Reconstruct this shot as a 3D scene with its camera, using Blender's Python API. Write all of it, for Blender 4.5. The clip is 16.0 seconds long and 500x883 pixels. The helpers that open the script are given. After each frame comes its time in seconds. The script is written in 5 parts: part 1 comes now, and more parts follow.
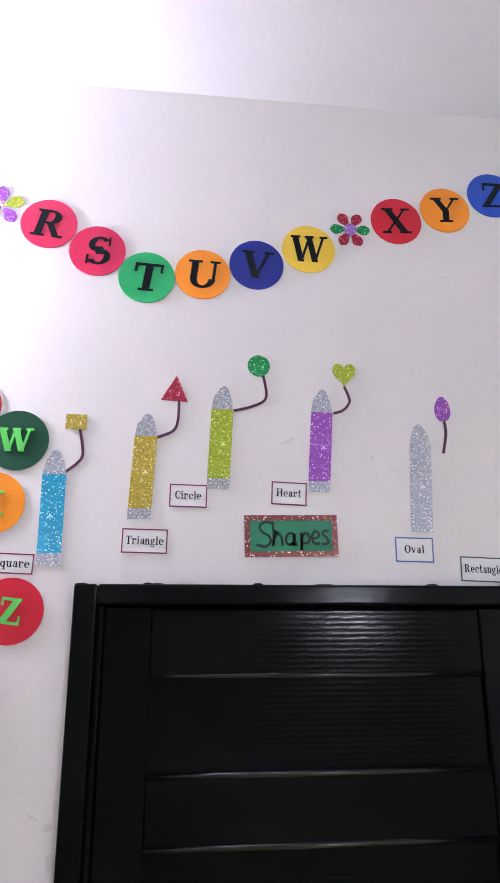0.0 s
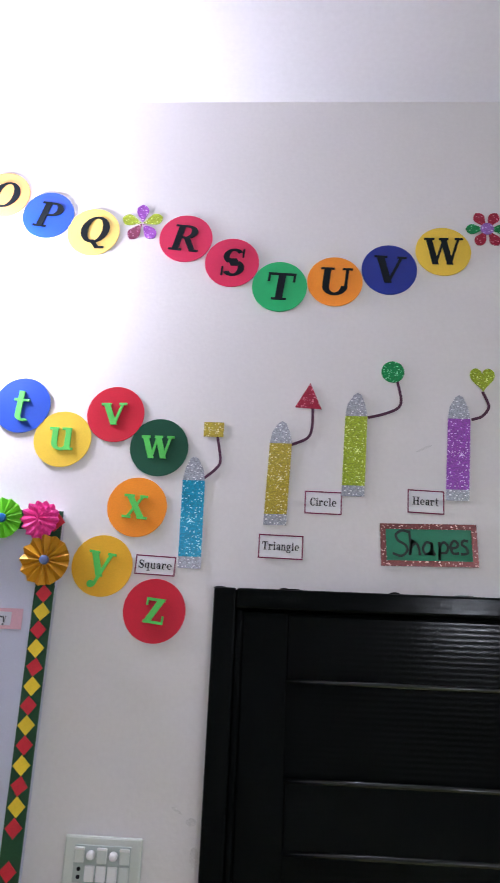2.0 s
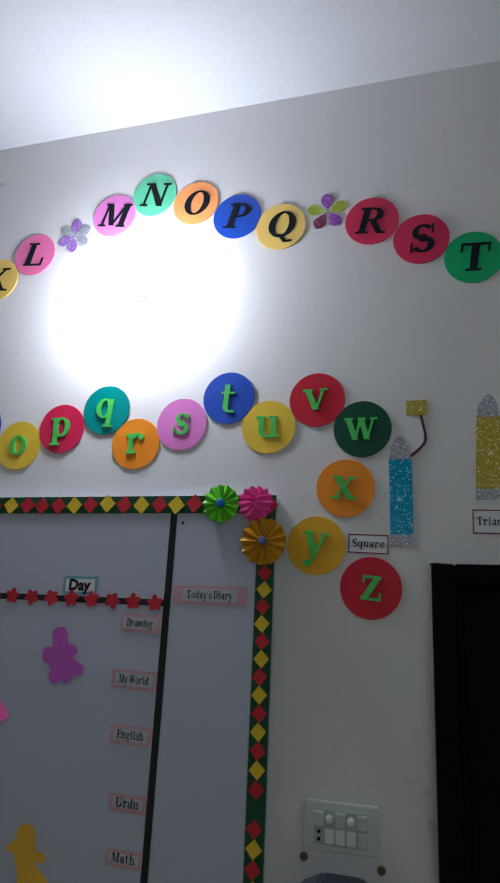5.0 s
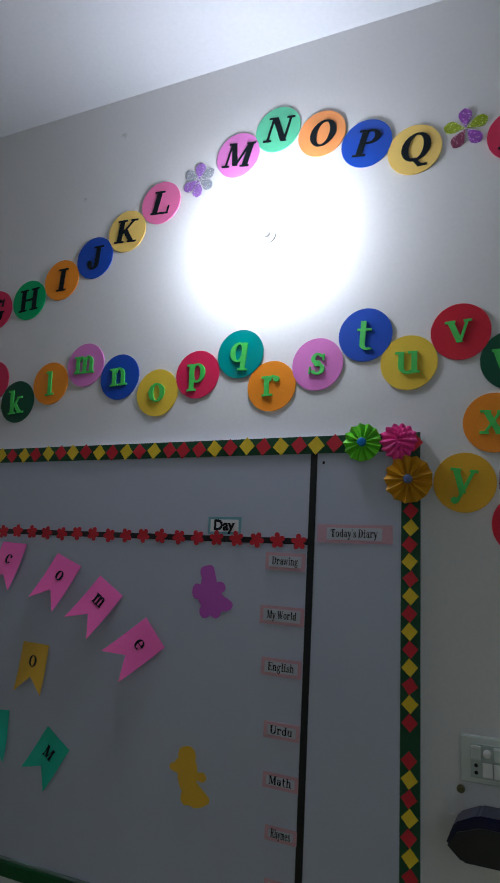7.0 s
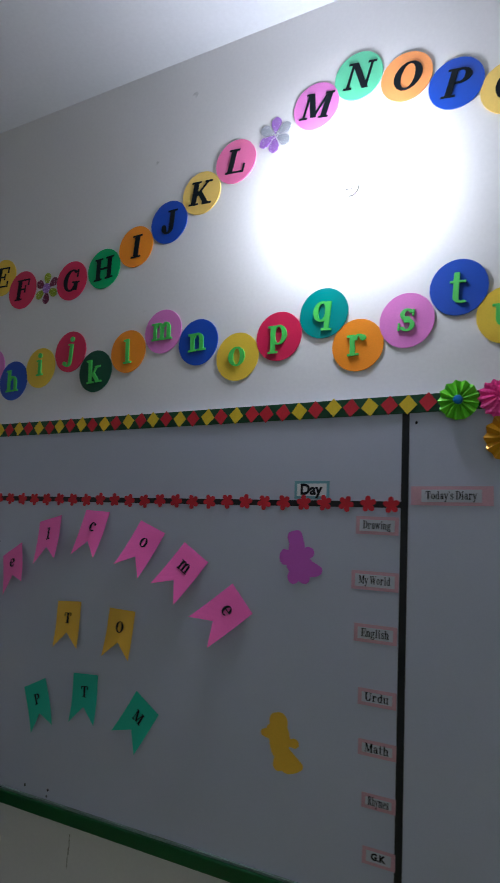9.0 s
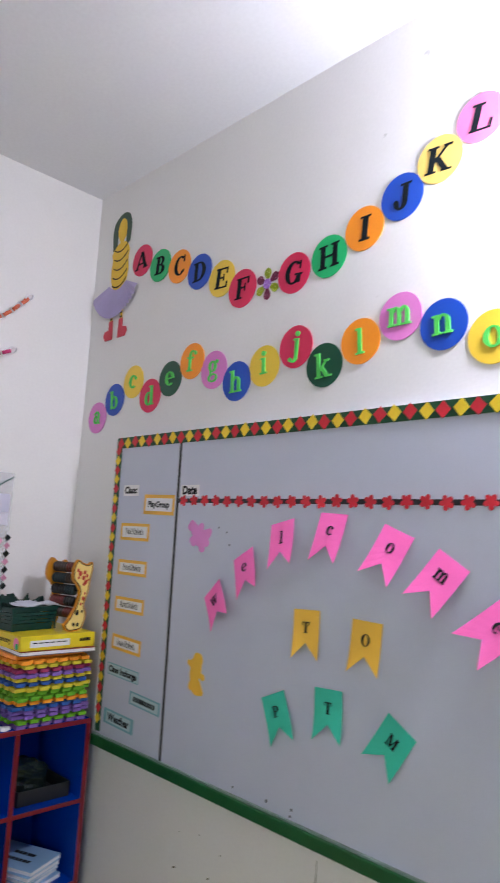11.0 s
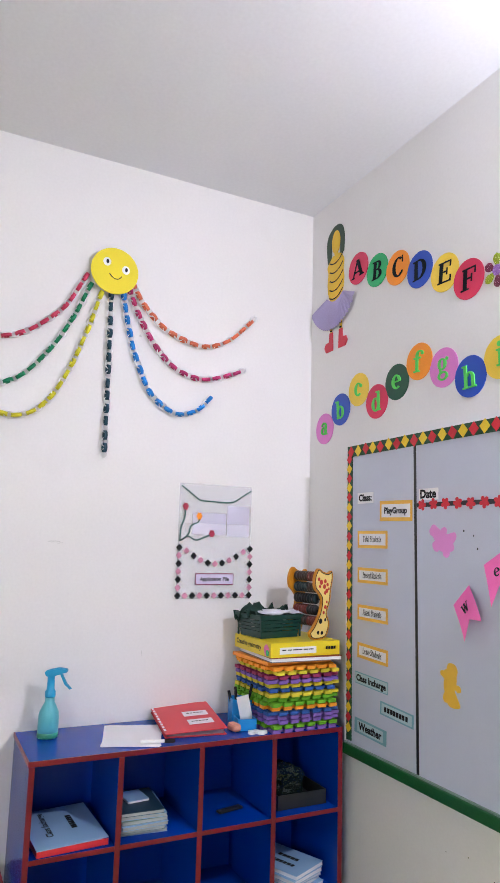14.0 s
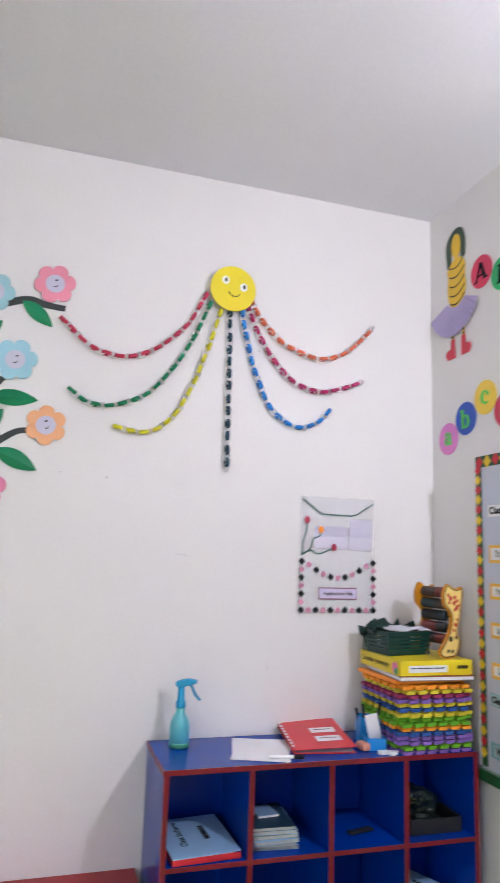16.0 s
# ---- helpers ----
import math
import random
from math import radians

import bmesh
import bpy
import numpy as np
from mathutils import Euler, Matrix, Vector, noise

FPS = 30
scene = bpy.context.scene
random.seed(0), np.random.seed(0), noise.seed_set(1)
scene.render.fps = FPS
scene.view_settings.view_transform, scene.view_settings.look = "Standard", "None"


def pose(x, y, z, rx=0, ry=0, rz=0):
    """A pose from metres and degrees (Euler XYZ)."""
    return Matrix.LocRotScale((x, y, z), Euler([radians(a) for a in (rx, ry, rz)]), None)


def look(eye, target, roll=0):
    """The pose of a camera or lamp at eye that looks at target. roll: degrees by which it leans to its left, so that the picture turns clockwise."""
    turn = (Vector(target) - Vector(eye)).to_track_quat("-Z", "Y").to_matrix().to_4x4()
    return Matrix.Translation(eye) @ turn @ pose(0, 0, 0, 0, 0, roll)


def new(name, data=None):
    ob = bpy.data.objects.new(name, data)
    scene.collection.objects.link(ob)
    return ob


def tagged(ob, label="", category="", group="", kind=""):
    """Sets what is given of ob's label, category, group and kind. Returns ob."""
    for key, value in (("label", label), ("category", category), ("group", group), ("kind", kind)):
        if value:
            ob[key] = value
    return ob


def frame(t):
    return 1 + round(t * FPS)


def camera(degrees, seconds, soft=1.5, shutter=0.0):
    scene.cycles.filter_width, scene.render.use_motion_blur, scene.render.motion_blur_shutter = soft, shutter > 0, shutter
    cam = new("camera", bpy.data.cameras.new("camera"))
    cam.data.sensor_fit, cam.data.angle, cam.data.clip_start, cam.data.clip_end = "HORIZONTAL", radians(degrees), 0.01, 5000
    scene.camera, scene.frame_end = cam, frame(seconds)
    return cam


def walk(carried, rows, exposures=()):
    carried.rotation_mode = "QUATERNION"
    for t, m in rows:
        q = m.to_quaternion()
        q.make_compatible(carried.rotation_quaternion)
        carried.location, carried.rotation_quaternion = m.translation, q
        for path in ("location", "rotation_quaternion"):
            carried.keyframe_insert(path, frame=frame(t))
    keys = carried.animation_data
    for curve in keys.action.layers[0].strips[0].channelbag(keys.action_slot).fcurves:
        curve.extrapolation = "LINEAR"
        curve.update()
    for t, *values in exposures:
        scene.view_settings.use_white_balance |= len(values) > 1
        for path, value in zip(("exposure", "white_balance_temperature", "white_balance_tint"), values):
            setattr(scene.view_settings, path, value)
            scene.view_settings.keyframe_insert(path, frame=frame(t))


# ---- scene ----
cam = camera(41.1, 16.0, shutter=0.5)
PATH = [
    (0, (0.0641, 0.2167, 1.9654), (0.3503, 2.8146, 2.7396), -0.20),
    (0.5, (0.0559, 0.2126, 1.9682), (0.2603, 2.8173, 2.7464), 0.40),
    (1, (0.0191, 0.2017, 1.9709), (0.0722, 2.8119, 2.7560), 1.30),
    (1.5, (0.0055, 0.2031, 1.9668), (-0.0504, 2.8064, 2.7723), 2.00),
    (2, (-0.0041, 0.2044, 1.9736), (-0.1527, 2.8132, 2.7464), 2.50),
    (2.5, (-0.0327, 0.2031, 1.9695), (-0.2849, 2.8010, 2.7546), 2.80),
    (3, (-0.0436, 0.2058, 1.9641), (-0.4253, 2.7914, 2.7396), 2.70),
    (3.5, (-0.0709, 0.1908, 1.9709), (-0.5316, 2.7655, 2.7355), 3.10),
    (4, (-0.0886, 0.1745, 1.9627), (-0.6474, 2.7287, 2.7355), 2.80),
    (6.5, (-0.1881, 0.1404, 1.9150), (-1.2621, 2.5897, 2.4411), 2.80),
    (7, (-0.2099, 0.1377, 1.9123), (-1.3780, 2.5515, 2.4002), 2.70),
    (7.5, (-0.2140, 0.1308, 1.9082), (-1.4271, 2.5297, 2.3648), 3.20),
    (8, (-0.2372, 0.1295, 1.8864), (-1.4925, 2.5106, 2.3130), 3.60),
    (10.5, (-0.4798, 0.1854, 1.8700), (-2.2326, 2.2408, 2.2353), 2.20),
    (11, (-0.5670, 0.1758, 1.8591), (-2.4970, 2.0609, 2.2435), 3.10),
    (11.5, (-0.6433, 0.1513, 1.8305), (-2.5979, 2.0227, 2.1617), -1.40),
    (12, (-0.6311, 0.1499, 1.8387), (-2.6824, 1.9150, 2.1794), 0.40),
    (12.5, (-0.6270, 0.1608, 1.8319), (-2.8200, 1.7351, 2.2026), 2.50),
    (13, (-0.6147, 0.1676, 1.8250), (-2.9277, 1.5606, 2.1985), 3.70),
    (13.5, (-0.6106, 0.1390, 1.8264), (-3.0109, 1.3671, 2.2339), 2.60),
    (14, (-0.6243, 0.1268, 1.8250), (-3.0449, 1.3098, 2.2353), 1.60),
    (14.5, (-0.6174, 0.1281, 1.8250), (-3.0409, 1.3071, 2.2394), 1.30),
    (15, (-0.6120, 0.1199, 1.8291), (-3.0436, 1.2649, 2.2844), 2.10),
    (15.5, (-0.6106, 0.1104, 1.8319), (-3.1008, 1.1068, 2.3130), 2.50),
    (16, (-0.6556, 0.0695, 1.8264), (-3.2289, 0.8505, 2.2748), 1.90),
]
walk(cam, [(t, look(eye, target, roll)) for t, eye, target, roll in PATH],
     exposures=[(0, 0.76, 5850, 22), (1.0, 0.55, 5850, 22), (2.0, 0.27, 5800, 18), (3.0, -0.22, 5750, 12), (4.0, -0.85, 5700, 7), (6.5, -1.65, 5600, 2), (8.0, -1.6, 5600, 3), (10.5, -0.15, 5750, 7), (11.5, 0.92, 5950, 14), (13.0, 1.0, 5950, 12), (16.0, 0.9, 5950, 12)])

# ---- light ----
world = bpy.data.worlds.new("world")
scene.world = world
world.use_nodes = True
sky = world.node_tree.nodes.new("ShaderNodeTexSky")
sky.sky_type, sky.sun_disc, sky.sun_elevation, sky.sun_rotation = "NISHITA", False, radians(45), radians(200)
world.node_tree.links.new(sky.outputs[0], world.node_tree.nodes["Background"].inputs[0])
world.node_tree.nodes["Background"].inputs[1].default_value = 0.1
BULB = 530.0        # glow of the bulb over the notice board
SECOND = 800.0      # glow of the bulb on the opposite wall

# ---- plan: one plan unit is 1.363 m, heights counted from 0.7115 m below the floor ----
S = 1.363
NORTH, WEST, CEIL = 1.799, -3.378, 3.487
BOARD = 1.771       # face of the notice board
SHELF = -3.004      # front of the cube shelf


def X(u):
    return u * S


def Z(v):
    return v * S - 0.7115


def north(u, v, off=0.0, turn=0.0, y=NORTH):
    """A pose on the north wall: local x to the right, y up, z out of the wall."""
    return Matrix(((1, 0, 0, X(u)), (0, 0, -1, y - off), (0, 1, 0, Z(v)), (0, 0, 0, 1))) @ pose(0, 0, 0, 0, 0, turn)


def onboard(u, v, off=0.001, turn=0.0):
    return north(u, v, off, turn, BOARD)


def west(u, v, off=0.0, turn=0.0):
    """A pose on the west wall: local x along the wall, y up, z out of the wall."""
    return Matrix(((0, 0, 1, WEST + off), (1, 0, 0, X(u)), (0, 1, 0, Z(v)), (0, 0, 0, 1))) @ pose(0, 0, 0, 0, 0, turn)


# ---- materials ----
def srgb(r, g, b):
    return tuple(((c / 255 + 0.055) / 1.055) ** 2.4 if c > 10 else c / 3294 for c in (r, g, b)) + (1.0,)


def mat(name, color, rough=0.5, vary=0.08, scale=40.0, bump=0.1, metal=0.0, stain=0.0, fine=300.0, spec=0.5, dist=0.002, specks=0.0, ridges=0.0):
    """A painted or paper-like surface: colour varied at two scales, fine relief."""
    m = bpy.data.materials.new(name)
    m.use_nodes = True
    n, l = m.node_tree.nodes, m.node_tree.links
    b = n["Principled BSDF"]
    b.inputs["Roughness"].default_value, b.inputs["Metallic"].default_value = rough, metal
    b.inputs["Specular IOR Level"].default_value = spec
    co = n.new("ShaderNodeTexCoord")
    big, small = n.new("ShaderNodeTexNoise"), n.new("ShaderNodeTexNoise")
    big.inputs["Scale"].default_value, big.inputs["Detail"].default_value = scale / 12, 6
    small.inputs["Scale"].default_value, small.inputs["Detail"].default_value = fine, 3
    add = n.new("ShaderNodeMath")
    add.operation = "ADD"
    for t, k in ((big, 0), (small, 1)):
        l.new(co.outputs["Object"], t.inputs["Vector"])
        l.new(t.outputs["Fac"], add.inputs[k])
    ramp = n.new("ShaderNodeMapRange")
    ramp.inputs["From Min"].default_value, ramp.inputs["From Max"].default_value = 0.7, 1.3
    ramp.inputs["To Min"].default_value, ramp.inputs["To Max"].default_value = 1 - vary, 1 + vary
    l.new(add.outputs[0], ramp.inputs["Value"])
    mul = n.new("ShaderNodeVectorMath")
    mul.operation = "SCALE"
    mul.inputs[0].default_value = color[:3]
    l.new(ramp.outputs[0], mul.inputs["Scale"])
    last = mul.outputs[0]
    if stain:
        sp = n.new("ShaderNodeTexNoise")
        sp.inputs["Scale"].default_value, sp.inputs["Detail"].default_value = 2.3, 9
        l.new(co.outputs["Object"], sp.inputs["Vector"])
        sr = n.new("ShaderNodeMapRange")
        sr.inputs["From Min"].default_value, sr.inputs["From Max"].default_value = 0.6, 0.78
        sr.inputs["To Min"].default_value, sr.inputs["To Max"].default_value = 0.0, stain
        l.new(sp.outputs["Fac"], sr.inputs["Value"])
        mx = n.new("ShaderNodeMix")
        mx.data_type = "RGBA"
        mx.inputs["B"].default_value = (color[0] * 0.55, color[1] * 0.52, color[2] * 0.42, 1)
        l.new(sr.outputs[0], mx.inputs["Factor"])
        l.new(last, mx.inputs["A"])
        last = mx.outputs["Result"]
    if specks:
        vo, wob = n.new("ShaderNodeTexVoronoi"), n.new("ShaderNodeTexNoise")
        vo.inputs["Scale"].default_value, wob.inputs["Scale"].default_value = specks, 40
        shift = n.new("ShaderNodeVectorMath")
        shift.operation = "MULTIPLY_ADD"
        shift.inputs[1].default_value = (0.03, 0.03, 0.03)
        l.new(co.outputs["Object"], wob.inputs["Vector"])
        l.new(wob.outputs["Color"], shift.inputs[0])
        l.new(co.outputs["Object"], shift.inputs[2])
        l.new(shift.outputs[0], vo.inputs["Vector"])
        sr2 = n.new("ShaderNodeMapRange")
        sr2.inputs["From Min"].default_value, sr2.inputs["From Max"].default_value = 0.03, 0.015
        sr2.inputs["To Min"].default_value, sr2.inputs["To Max"].default_value = 0.0, 0.35
        l.new(vo.outputs["Distance"], sr2.inputs["Value"])
        mx2 = n.new("ShaderNodeMix")
        mx2.data_type = "RGBA"
        mx2.inputs["B"].default_value = (0.25, 0.24, 0.22, 1)
        l.new(sr2.outputs[0], mx2.inputs["Factor"])
        l.new(last, mx2.inputs["A"])
        last = mx2.outputs["Result"]
    l.new(last, b.inputs["Base Color"])
    rr = n.new("ShaderNodeMapRange")
    rr.inputs["To Min"].default_value, rr.inputs["To Max"].default_value = max(rough - 0.08, 0.03), min(rough + 0.1, 1)
    l.new(big.outputs["Fac"], rr.inputs["Value"])
    l.new(rr.outputs[0], b.inputs["Roughness"])
    bp = n.new("ShaderNodeBump")
    bp.inputs["Strength"].default_value, bp.inputs["Distance"].default_value = bump, dist
    l.new(add.outputs[0], bp.inputs["Height"])
    if ridges:
        wv, b2 = n.new("ShaderNodeTexWave"), n.new("ShaderNodeBump")
        wv.bands_direction = "Z"
        wv.inputs["Scale"].default_value, wv.inputs["Distortion"].default_value = ridges, 1.2
        wv.inputs["Detail"].default_value, wv.inputs["Detail Scale"].default_value = 3.0, 1.5
        b2.inputs["Strength"].default_value, b2.inputs["Distance"].default_value = 0.5, 0.00022
        l.new(co.outputs["Object"], wv.inputs["Vector"])
        l.new(wv.outputs["Fac"], b2.inputs["Height"])
        l.new(b2.outputs[0], bp.inputs["Normal"])
    l.new(bp.outputs[0], b.inputs["Normal"])
    return m


def glitter(name, color, spark=(0.9, 0.9, 0.9), share=0.065):
    """Glitter foam: a matt ground with many tiny glints painted into its colour."""
    m = bpy.data.materials.new(name)
    m.use_nodes = True
    n, l = m.node_tree.nodes, m.node_tree.links
    b = n["Principled BSDF"]
    co, v = n.new("ShaderNodeTexCoord"), n.new("ShaderNodeTexVoronoi")
    v.inputs["Scale"].default_value = 390
    l.new(co.outputs["Object"], v.inputs["Vector"])
    sep = n.new("ShaderNodeSeparateColor")
    l.new(v.outputs["Color"], sep.inputs[0])
    gt = n.new("ShaderNodeMath")
    gt.operation, gt.inputs[1].default_value = "LESS_THAN", share
    l.new(sep.outputs[0], gt.inputs[0])
    shade = n.new("ShaderNodeMapRange")
    shade.inputs["To Min"].default_value, shade.inputs["To Max"].default_value = 0.64, 1.2
    l.new(sep.outputs[1], shade.inputs["Value"])
    sc = n.new("ShaderNodeVectorMath")
    sc.operation = "SCALE"
    sc.inputs[0].default_value = color[:3]
    l.new(shade.outputs[0], sc.inputs["Scale"])
    # sparkle painted in: a share of the cells takes the bright colour
    mx = n.new("ShaderNodeMix")
    mx.data_type = "RGBA"
    mx.inputs["B"].default_value = (*spark, 1)
    l.new(gt.outputs[0], mx.inputs["Factor"])
    l.new(sc.outputs[0], mx.inputs["A"])
    l.new(mx.outputs["Result"], b.inputs["Base Color"])
    b.inputs["Roughness"].default_value, b.inputs["Metallic"].default_value = 0.35, 0.25
    bp = n.new("ShaderNodeBump")
    bp.inputs["Strength"].default_value, bp.inputs["Distance"].default_value = 0.6, 0.0015
    l.new(sep.outputs[2], bp.inputs["Height"])
    l.new(bp.outputs[0], b.inputs["Normal"])
    return m


def glow(name, color, strength):
    m = bpy.data.materials.new(name)
    m.use_nodes = True
    b = m.node_tree.nodes["Principled BSDF"]
    b.inputs["Emission Color"].default_value = (*color, 1)
    b.inputs["Emission Strength"].default_value = strength
    return m


def clear(name, color=(1, 1, 1, 1), rough=0.08, alpha=0.25):
    """Thin clear plastic film."""
    m = bpy.data.materials.new(name)
    m.use_nodes = True
    n, l = m.node_tree.nodes, m.node_tree.links
    b = n["Principled BSDF"]
    b.inputs["Base Color"].default_value = color
    b.inputs["Roughness"].default_value = rough
    b.inputs["Alpha"].default_value = alpha
    co, t, bp = n.new("ShaderNodeTexCoord"), n.new("ShaderNodeTexNoise"), n.new("ShaderNodeBump")
    t.inputs["Scale"].default_value, t.inputs["Detail"].default_value = 14, 3
    bp.inputs["Strength"].default_value, bp.inputs["Distance"].default_value = 0.5, 0.004
    l.new(co.outputs["Object"], t.inputs["Vector"])
    l.new(t.outputs["Fac"], bp.inputs["Height"])
    l.new(bp.outputs[0], b.inputs["Normal"])
    return m


PAINT = mat("wall_paint", (0.80, 0.775, 0.775, 1), 0.55, 0.025, 18, 0.10, stain=0.10, fine=90, dist=0.004, specks=2.6)
WHITEWASH = mat("ceiling_paint", (0.76, 0.76, 0.80, 1), 0.8, 0.03, 16, 0.1, fine=70)
# unseen floor: olive picked so that its bounce light yellows the lower walls
FLOOR = mat("floor_bounce_olive", (0.58, 0.54, 0.25, 1), 0.35, 0.15, 60, 0.05, fine=160)
BLACK = mat("black_gloss_paint", (0.003, 0.004, 0.004, 1), 0.09, 0.2, 30, 0.25, fine=300, spec=0.06, dist=0.0005, ridges=26)
BEADING = mat("black_bead_gloss", (0.005, 0.007, 0.007, 1), 0.12, 0.2, 60, 0.2, fine=120, spec=0.6)
BOARDW = mat("board_laminate", (0.56, 0.58, 0.705, 1), 0.32, 0.03, 14, 0.02, stain=0.06)
PAPER = mat("white_paper", (0.82, 0.81, 0.84, 1), 0.6, 0.03, 60, 0.1)
TAPEPINK = mat("pink_tape", srgb(214, 168, 184), 0.3, 0.1, 120, 0.2)
TAPEYEL = mat("yellow_tape", srgb(240, 186, 70), 0.4, 0.08, 120, 0.1)
TAPETEAL = mat("teal_tape", srgb(122, 172, 186), 0.3, 0.08, 120, 0.2)
TEALSTRIP = mat("pale_teal_paper", srgb(178, 202, 210), 0.5, 0.06, 80, 0.1)
TAPEDSTRIP = mat("strip_under_tape", srgb(206, 208, 218), 0.35, 0.06, 80, 0.15)
INK = mat("black_ink", (0.008, 0.009, 0.014, 1), 0.6, 0.1, 80, 0.05, spec=0.25)
MAROON = mat("maroon_paper", srgb(122, 28, 74), 0.6, 0.1, 80, 0.1)
BLUEEDGE = mat("blue_paper_edge", srgb(46, 112, 180), 0.6, 0.1, 80, 0.1)
GREENEDGE = mat("green_paper_edge", srgb(40, 90, 80), 0.6, 0.1, 80, 0.1)
STEM = mat("purple_stem_foam", srgb(74, 22, 58), 0.6, 0.1, 80, 0.1)
LETTERDARK = mat("dark_navy_foam", (0.004, 0.008, 0.012, 1), 0.75, 0.12, 90, 0.2, spec=0.2)
LETTERGREEN = mat("bright_green_foam", srgb(92, 206, 88), 0.6, 0.08, 90, 0.2)
GREENTRIM = mat("dark_green_paper", srgb(20, 74, 44), 0.5, 0.12, 80, 0.1)
GREENFRAME = mat("green_painted_wood", srgb(20, 84, 40), 0.4, 0.15, 60, 0.2)
REDP = mat("red_paper", srgb(204, 36, 52), 0.55, 0.1, 80, 0.1)
YELP = mat("yellow_paper", srgb(236, 204, 40), 0.5, 0.08, 80, 0.1)
TAPEBLACK = mat("black_tape", (0.012, 0.013, 0.016, 1), 0.35, 0.15, 100, 0.15)
SHELFBLUE = mat("blue_laminate", srgb(6, 58, 158), 0.22, 0.06, 40, 0.04, spec=0.35)
SHELFRED = mat("red_edge_band", srgb(112, 10, 28), 0.35, 0.1, 60, 0.05)
REDWOOD = mat("red_painted_wood", srgb(160, 26, 34), 0.4, 0.1, 40, 0.1)
IVORY = mat("ivory_plastic", srgb(214, 220, 214), 0.35, 0.03, 80, 0.02)
WHITEPL = mat("white_plastic", srgb(240, 240, 238), 0.3, 0.03, 80, 0.02)
BOXBLUE = mat("dark_blue_gloss_plastic", srgb(26, 28, 62), 0.18, 0.1, 30, 0.05)
DISC = {}
# pale green and peach: green and orange card with the bulb's glare mixed in
for key, rgb in dict(crimson=(214, 34, 84), green=(36, 178, 104), orange=(250, 150, 28), blue=(30, 76, 186), navy=(16, 38, 140), yellow=(242, 204, 62),
                     cream=(246, 208, 110), pink=(240, 122, 176), orchid=(226, 130, 208), dkgreen=(6, 76, 52), teal=(28, 140, 138), gold=(240, 182, 36),
                     red=(206, 26, 52), mint=(110, 206, 160), peach=(248, 160, 90)).items():
    DISC[key] = mat(key + "_card", srgb(*rgb), 0.38, 0.06, 50, 0.08)


# ---- mesh helpers ----
def finish(name, bm, material, parent=None, label="", m=None, smooth=False):
    me = bpy.data.meshes.new(name)
    if smooth:
        for f in bm.faces:
            f.smooth = True
    bm.normal_update()
    bm.to_mesh(me)
    bm.free()
    for one in (material if isinstance(material, (list, tuple)) else [material]):
        me.materials.append(one)
    ob = new(name, me)
    if parent is not None:
        ob.parent = parent
    if m is not None:
        ob.matrix_local = m
    if label:
        ob["label"] = label
    return ob


def part(name, bm, material, parent, label="", m=None, smooth=False):
    return finish(name, bm, material, parent, label, m, smooth)


def thing(name, bm, material, m, label, category, group="", kind="", smooth=False):
    return tagged(finish(name, bm, material, None, "", m, smooth), label, category, group, kind)


def empty(name, m, label, category, group="", kind=""):
    ob = new(name)
    ob.matrix_world = m
    return tagged(ob, label, category, group, kind)


def like(ob, m, parent=None):
    """Another piece on the same mesh."""
    o = new(ob.name.split(".")[0], ob.data)
    o.parent = parent if parent is not None else ob.parent
    o.matrix_local = m
    return o


def prism(bm, pts, z0, z1, mat_index=0):
    """A flat outline with thickness, its face towards +z."""
    a = sum(p[0] * q[1] - q[0] * p[1] for p, q in zip(pts, pts[1:] + pts[:1]))
    if a < 0:
        pts = pts[::-1]
    lo, hi = [bm.verts.new((x, y, z0)) for x, y in pts], [bm.verts.new((x, y, z1)) for x, y in pts]
    faces = [bm.faces.new(hi), bm.faces.new(lo[::-1])]
    for i in range(len(pts)):
        j = (i + 1) % len(pts)
        faces.append(bm.faces.new((lo[i], lo[j], hi[j], hi[i])))
    for f in faces:
        f.material_index = mat_index
    return bm


def rect(x0, y0, x1, y1):
    return [(x0, y0), (x1, y0), (x1, y1), (x0, y1)]


def oval(cx, cy, rx, ry, n=32, a0=0.0, a1=360.0):
    k = n if a1 - a0 >= 360 else n + 1
    return [(cx + rx * math.cos(radians(a0 + (a1 - a0) * i / n)), cy + ry * math.sin(radians(a0 + (a1 - a0) * i / n))) for i in range(k)]


def sheet(pts, z0=0.0, z1=0.0008):
    return prism(bmesh.new(), pts, z0, z1)


def box(bm, x0, y0, z0, x1, y1, z1, bevel=0.0, mat_index=0):
    geo = bmesh.ops.create_cube(bm, size=1, matrix=Matrix.Translation(((x0 + x1) / 2, (y0 + y1) / 2, (z0 + z1) / 2)) @ Matrix.Diagonal((abs(x1 - x0), abs(y1 - y0), abs(z1 - z0), 1)))
    for v in geo["verts"]:
        for f in v.link_faces:
            f.material_index = mat_index
    if bevel:
        edges = list({e for v in geo["verts"] for e in v.link_edges})
        bmesh.ops.bevel(bm, geom=edges, offset=bevel, segments=2, affect="EDGES", profile=0.5)
    return bm


def abox(x0, y0, z0, x1, y1, z1, bevel=0.002):
    return box(bmesh.new(), x0, y0, z0, x1, y1, z1, bevel)


